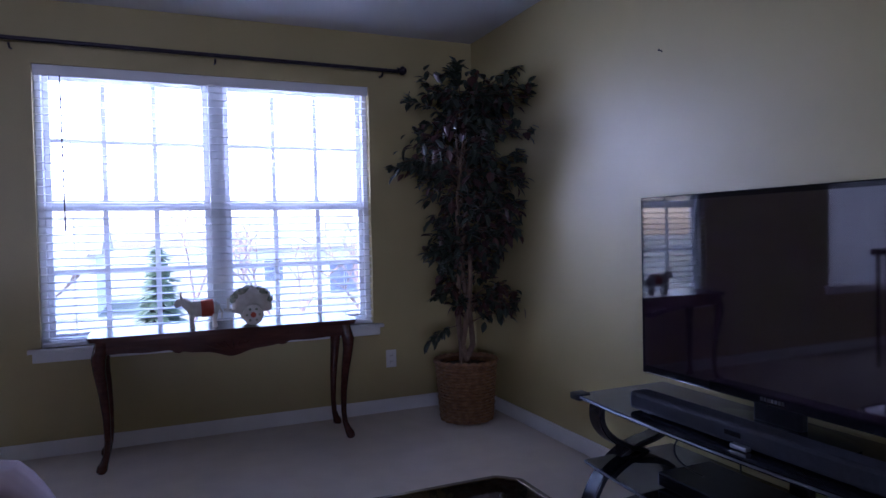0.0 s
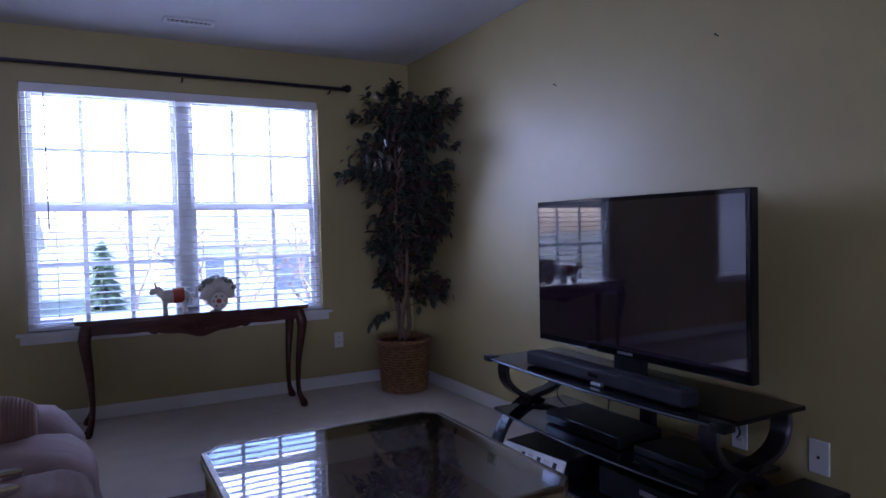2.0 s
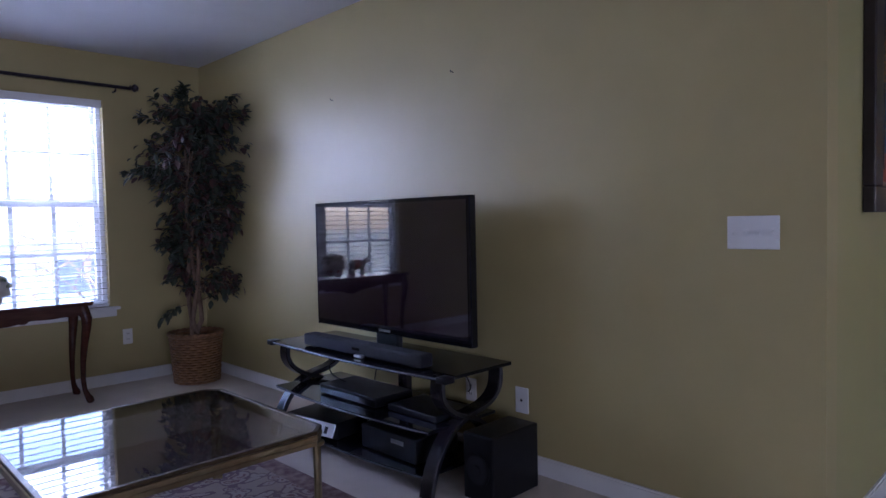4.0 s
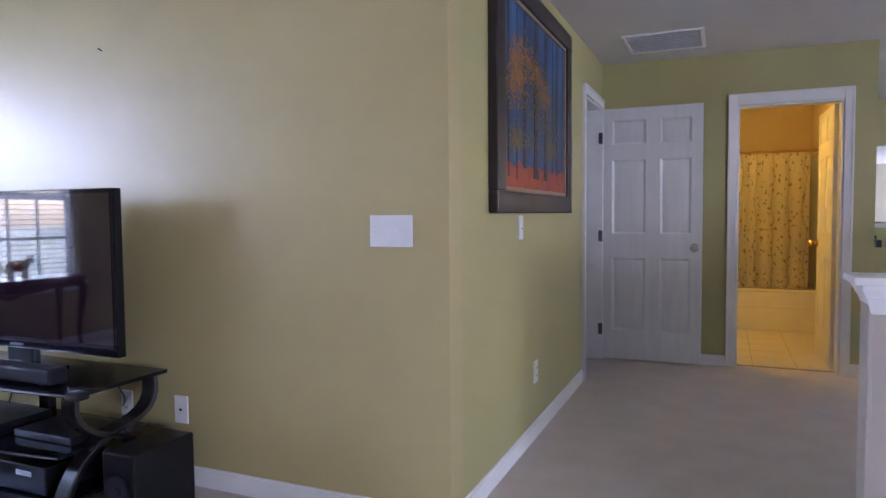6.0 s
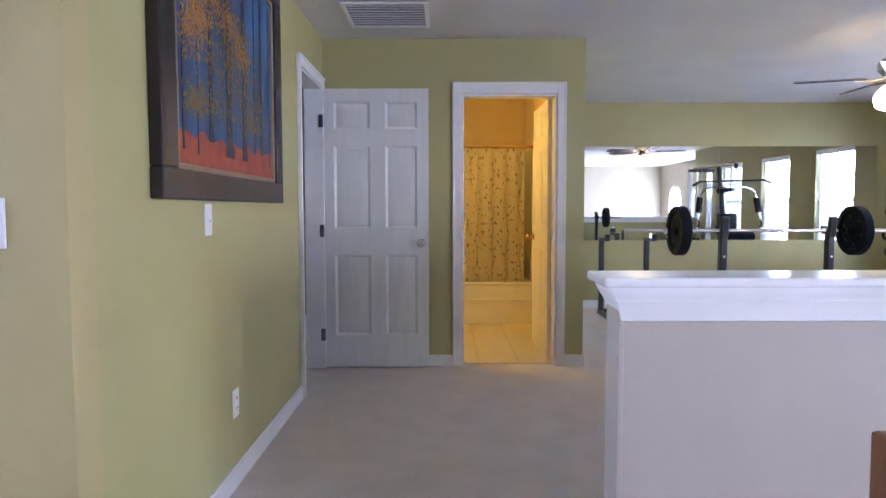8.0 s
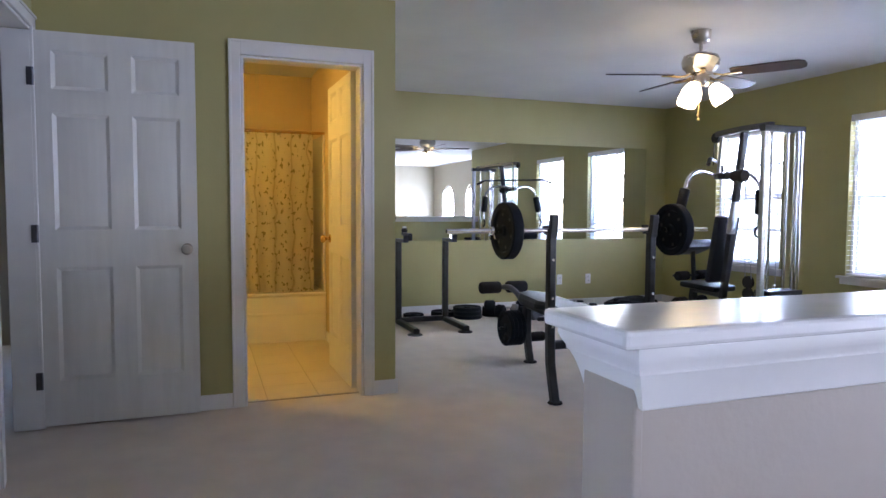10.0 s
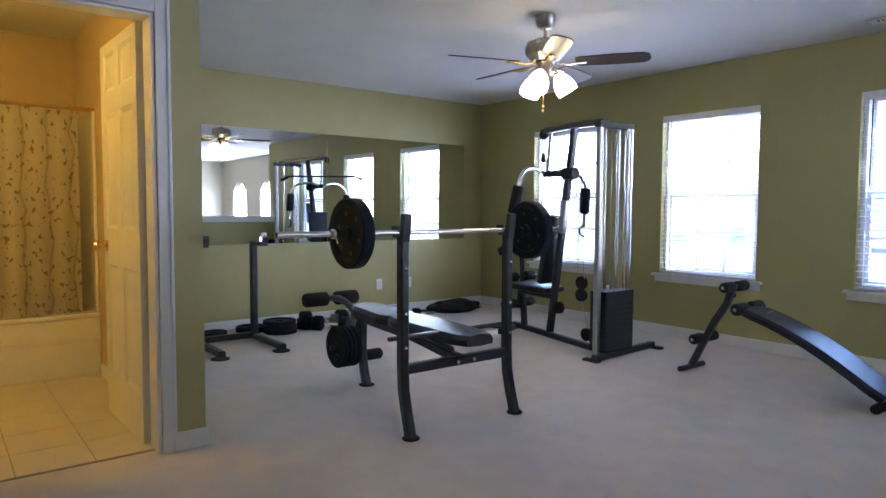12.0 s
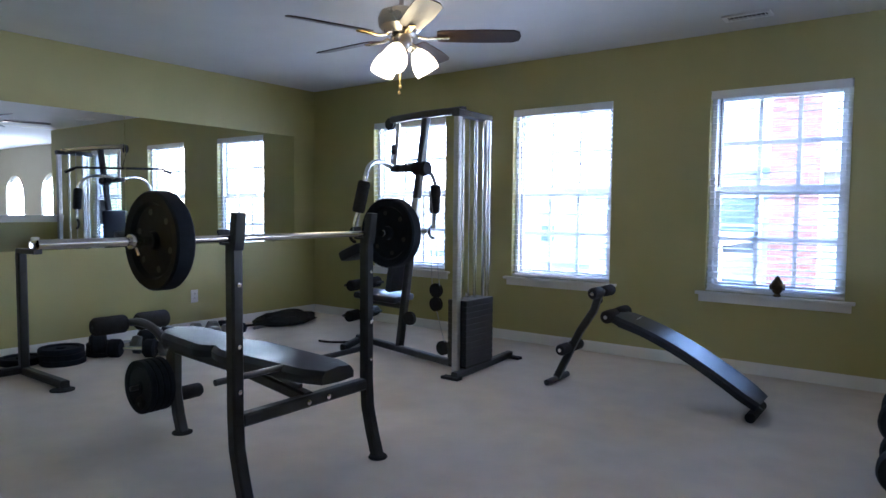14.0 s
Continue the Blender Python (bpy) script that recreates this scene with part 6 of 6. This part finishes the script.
# rack of dumbbells beside the sit-up bench
t = thing("dumbbell_rack", "black steel rack with a slanted chrome post", "dumbbell rack", (3.86, -5.0, 0))
pbar("base", STEELB, t, [(0, -0.3, 0.03), (0, 0.3, 0.03)], 0.05, 0.05)
pbar("post", STEELB, t, [(0, 0, 0.05), (-0.02, 0, 0.72)], 0.05, 0.05, (0, 1, 0))
for z in (0.50, 0.62):
    pbar("saddle", SILVER, t, [(-0.02, -0.06, z - 0.03), (0.12, -0.06, z - 0.02), (0.17, -0.06, z + 0.02)], 0.03, 0.012, (0, 1, 0))
for z in (0.15, 0.34):
    t = thing("dumbbell", "large black round dumbbell stored on the rack", "dumbbell", (3.97, -4.9, z), 0, "dumbbells on the rack")
    for y in (-0.12, 0.12):
        plathe("head", IRON, t, [(0.02, -0.05), (0.085, -0.045), (0.095, -0.02), (0.095, 0.02), (0.085, 0.045), (0.02, 0.05)], (0, y, 0), 26, "y")
    ptube("handle", CHROME, t, [(0, -0.1, 0), (0, 0.1, 0)], 0.015, 10)

# ---- outdoors ----
GZ0 = -3.0
bm = bmesh.new()
box(bm, -300, -300, GZ0 - 0.2, 300, 300, GZ0)
tagged(link("ground", bm, GRASS, False), "winter lawn around the houses", "lawn", "", "structure")
bm = bmesh.new()
box(bm, -80, 20, GZ0, 80, 26, GZ0 + 0.02)
tagged(link("road", bm, ASPH, False), "pale asphalt street", "road", "", "structure")


def house(x0, y0, x1, y1, h, ridge, wall_mat, label, face, openings):
    """A gabled neighbour; face is the side (-y or +y) that looks this way."""
    t = thing("house", label, "house", ((x0 + x1) / 2, (y0 + y1) / 2, GZ0))
    hx, hy = (x1 - x0) / 2, (y1 - y0) / 2
    pbox("wall", wall_mat, t, -hx, -hy, 0, hx, hy, h, 0)
    bm = bmesh.new()
    extrude(bm, [(-hx - 0.3, -hy - 0.4, h), (-hx - 0.3, hy + 0.4, h), (-hx - 0.3, 0, h + ridge)], (2 * hx + 0.6, 0, 0))
    part("roof", bm, SHINGLE, t)
    f = hy * face
    for ox, oz, w, hh in openings:
        ya, yb = sorted((f, f + face * 0.05))
        win = pbox("window", TRIM, t, ox - w / 2 - 0.08, ya, oz - 0.08, ox + w / 2 + 0.08, yb, oz + hh + 0.08, 0)
        ya, yb = sorted((f + face * 0.05, f + face * 0.06))
        for k in (0, 1):
            pbox("pane", HOUSEGL, win, ox - w / 2, ya, oz + k * hh / 2 + 0.02, ox + w / 2, yb, oz + (k + 1) * hh / 2 - 0.02, 0)
    for k in range(int(h / 0.35)):
        ya, yb = sorted((f, f + face * 0.012))
        pbox("siding_board", wall_mat, t, -hx, ya, k * 0.35, hx, yb, k * 0.35 + 0.33, 0)
    return t


house(2.0, -27, 11.0, -18, 5.0, 2.2, SIDING, "grey-sided neighbouring house with a gabled roof", 1, [(-3.0, 3.0, 0.9, 1.4), (-1.7, 3.0, 0.9, 1.4), (1.0, 3.2, 0.9, 1.3), (2.6, 3.2, 0.9, 1.3), (-1.7, 0.9, 1.0, 1.6), (-3.0, 0.9, 1.0, 1.6), (1.0, 1.0, 0.9, 1.6)])
house(11, -52, 22, -44, 4.0, 2.4, SIDING, "distant pale house with a grey roof", 1, [(-3, 1.6, 1.2, 1.4), (0, 1.6, 1.2, 1.4), (3, 1.6, 1.2, 1.4)])
house(26, -60, 38, -50, 4.0, 2.8, SIDING, "far pale house with a grey roof", 1, [(-3, 1.6, 1.2, 1.4), (2, 1.6, 1.2, 1.4)])
house(-12, 40, -2, 50, 3.4, 2.2, SIDING, "low pale house across the street", -1, [(-2, 1.2, 1.2, 1.4), (2, 1.2, 1.2, 1.4)])
house(5, 44, 17, 54, 3.4, 2.2, SIDING, "pale house across the street with a garage", -1, [(-3, 1.2, 1.2, 1.4), (2, 0.2, 2.6, 2.2)])
# brick chimney stack against the neighbour
t = thing("brick_chimney", "tall red brick chimney of the neighbouring house", "chimney", (6.25, -17.6, GZ0))
pbox("core", MORTAR, t, -0.46, -0.38, 0, 0.46, 0.38, 6.7, 0)
bm = bmesh.new()
bl, bh = 0.225, 0.085
z, k = 1.0, 0
while z < 6.6:
    x = -0.47 - (bl / 2 if k % 2 else 0)
    while x < 0.47:
        a, b = max(x, -0.47), min(x + bl - 0.012, 0.47)
        if b - a > 0.03:
            box(bm, a, 0.37, z, b, 0.40, z + bh - 0.012)
        x += bl
    z += bh
    k += 1
tagged(part("brickwork", bm, BRICK, t, "red brick courses"), kind="stuff")
pbox("chimney_cap", MORTAR, t, -0.55, -0.48, 6.7, 0.55, 0.48, 6.85)
t = thing("porch", "white-railed porch with a flat roof", "porch", (8.6, -16.6, GZ0))
pbox("deck", SIDING, t, -1.4, -1.2, 0, 1.4, 1.2, 2.0, 0)
pbox("porch_roof", TRIM, t, -1.5, -1.3, 3.5, 1.5, 1.3, 3.7)
for x in (-1.3, 1.3):
    pbox("column", TRIM, t, x - 0.07, 1.05, 2.0, x + 0.07, 1.19, 3.5)
for x in range(21):
    pbox("baluster", TRIM, t, -1.22 + x * 0.122 - 0.02, 1.1, 2.1, -1.22 + x * 0.122 + 0.02, 1.14, 2.85, 0)
pbox("rail", TRIM, t, -1.3, 1.08, 2.85, 1.3, 1.16, 2.92)


def conifer(x, y, h, r, seed, label):
    t = thing("conifer_tree", label, "tree", (x, y, GZ0))
    ptube("trunk", BARK, t, [(0, 0, 0), (0, 0, h * 0.5), (0, 0, h * 0.95)], 0.1, 8, [0.12, 0.07, 0.015])
    rr = random.Random(seed)
    bm = bmesh.new()
    for k in range(1500):
        u = rr.random() ** 0.7
        z = h * (1 - u) * 0.96 + h * 0.03
        a = rr.uniform(0, 6.283)
        d = r * (u * (0.8 + 0.2 * math.sin(a * 5 + z * 4)) + 0.03) * rr.uniform(0.55, 1.05)
        c = Vector((d * math.cos(a), d * math.sin(a), z))
        o = Vector((math.cos(a), math.sin(a), -0.35 + rr.uniform(-0.3, 0.3))).normalized()
        s = o.cross(Vector((0, 0, 1))).normalized()
        l, w = rr.uniform(0.16, 0.34), rr.uniform(0.05, 0.1)
        bm.faces.new([bm.verts.new(c + o * l), bm.verts.new(c + s * w), bm.verts.new(c - o * 0.05 + Vector((0, 0, 0.04))), bm.verts.new(c - s * w)])
    tagged(part("crown", bm, EVERG, t, "dense dark needles"), kind="stuff")


conifer(1.1, 15.5, 4.1, 1.0, 4, "dense dark evergreen tree on the lawn")
conifer(12.0, -24.0, 4.0, 1.1, 6, "pointed evergreen tree beside the houses")


def bare_tree(x, y, h, seed):
    t = thing("bare_tree", "leafless tree with fine twigs", "tree", (x, y, GZ0), 0, "bare trees of the yard")
    rr = random.Random(seed)
    bm, tw = bmesh.new(), bmesh.new()
    def grow(b, p, d, l, r, depth):
        e = p + d * l
        tube(b if depth < 2 else tw, [p, p.lerp(e, 0.5) + Vector((rr.uniform(-1, 1), rr.uniform(-1, 1), 0)) * l * 0.05, e], r, 5 if depth < 2 else 3, [r, r * 0.85, r * 0.7])
        if depth == 4:
            return
        for k in range(rr.choice((2, 3, 3))):
            nd = (d + Vector((rr.uniform(-0.8, 0.8), rr.uniform(-0.8, 0.8), rr.uniform(-0.1, 0.5)))).normalized()
            grow(b, e, nd, l * rr.uniform(0.6, 0.8), r * 0.6, depth + 1)
    grow(bm, Vector((0, 0, 0)), Vector((0, 0, 1)), h * 0.3, 0.09, 0)
    part("trunk", bm, TWIG, t)
    tagged(part("twigs", tw, TWIG, t), kind="stuff")


for k, (x, y, h) in enumerate(((-1.2, 12, 5.2), (3.4, 14, 5.6), (4.8, 12.5, 5.0), (6.2, 17, 6.0), (-4, 18, 6.0), (8.5, 14, 5.5), (2.2, 24, 6.5), (10, -30, 6))):
    bare_tree(x, y, h, k + 20)
t = thing("yard_fence", "white post-and-rail fence along the lawn", "fence", (3, 18.5, GZ0))
for k in range(14):
    pbox("post", TRIM, t, -10 + k * 1.6, -0.06, 0, -9.88 + k * 1.6, 0.06, 1.25, 0)
for z in (0.45, 0.85, 1.15):
    pbox("rail", TRIM, t, -10, -0.02, z, 11, 0.02, z + 0.1, 0)
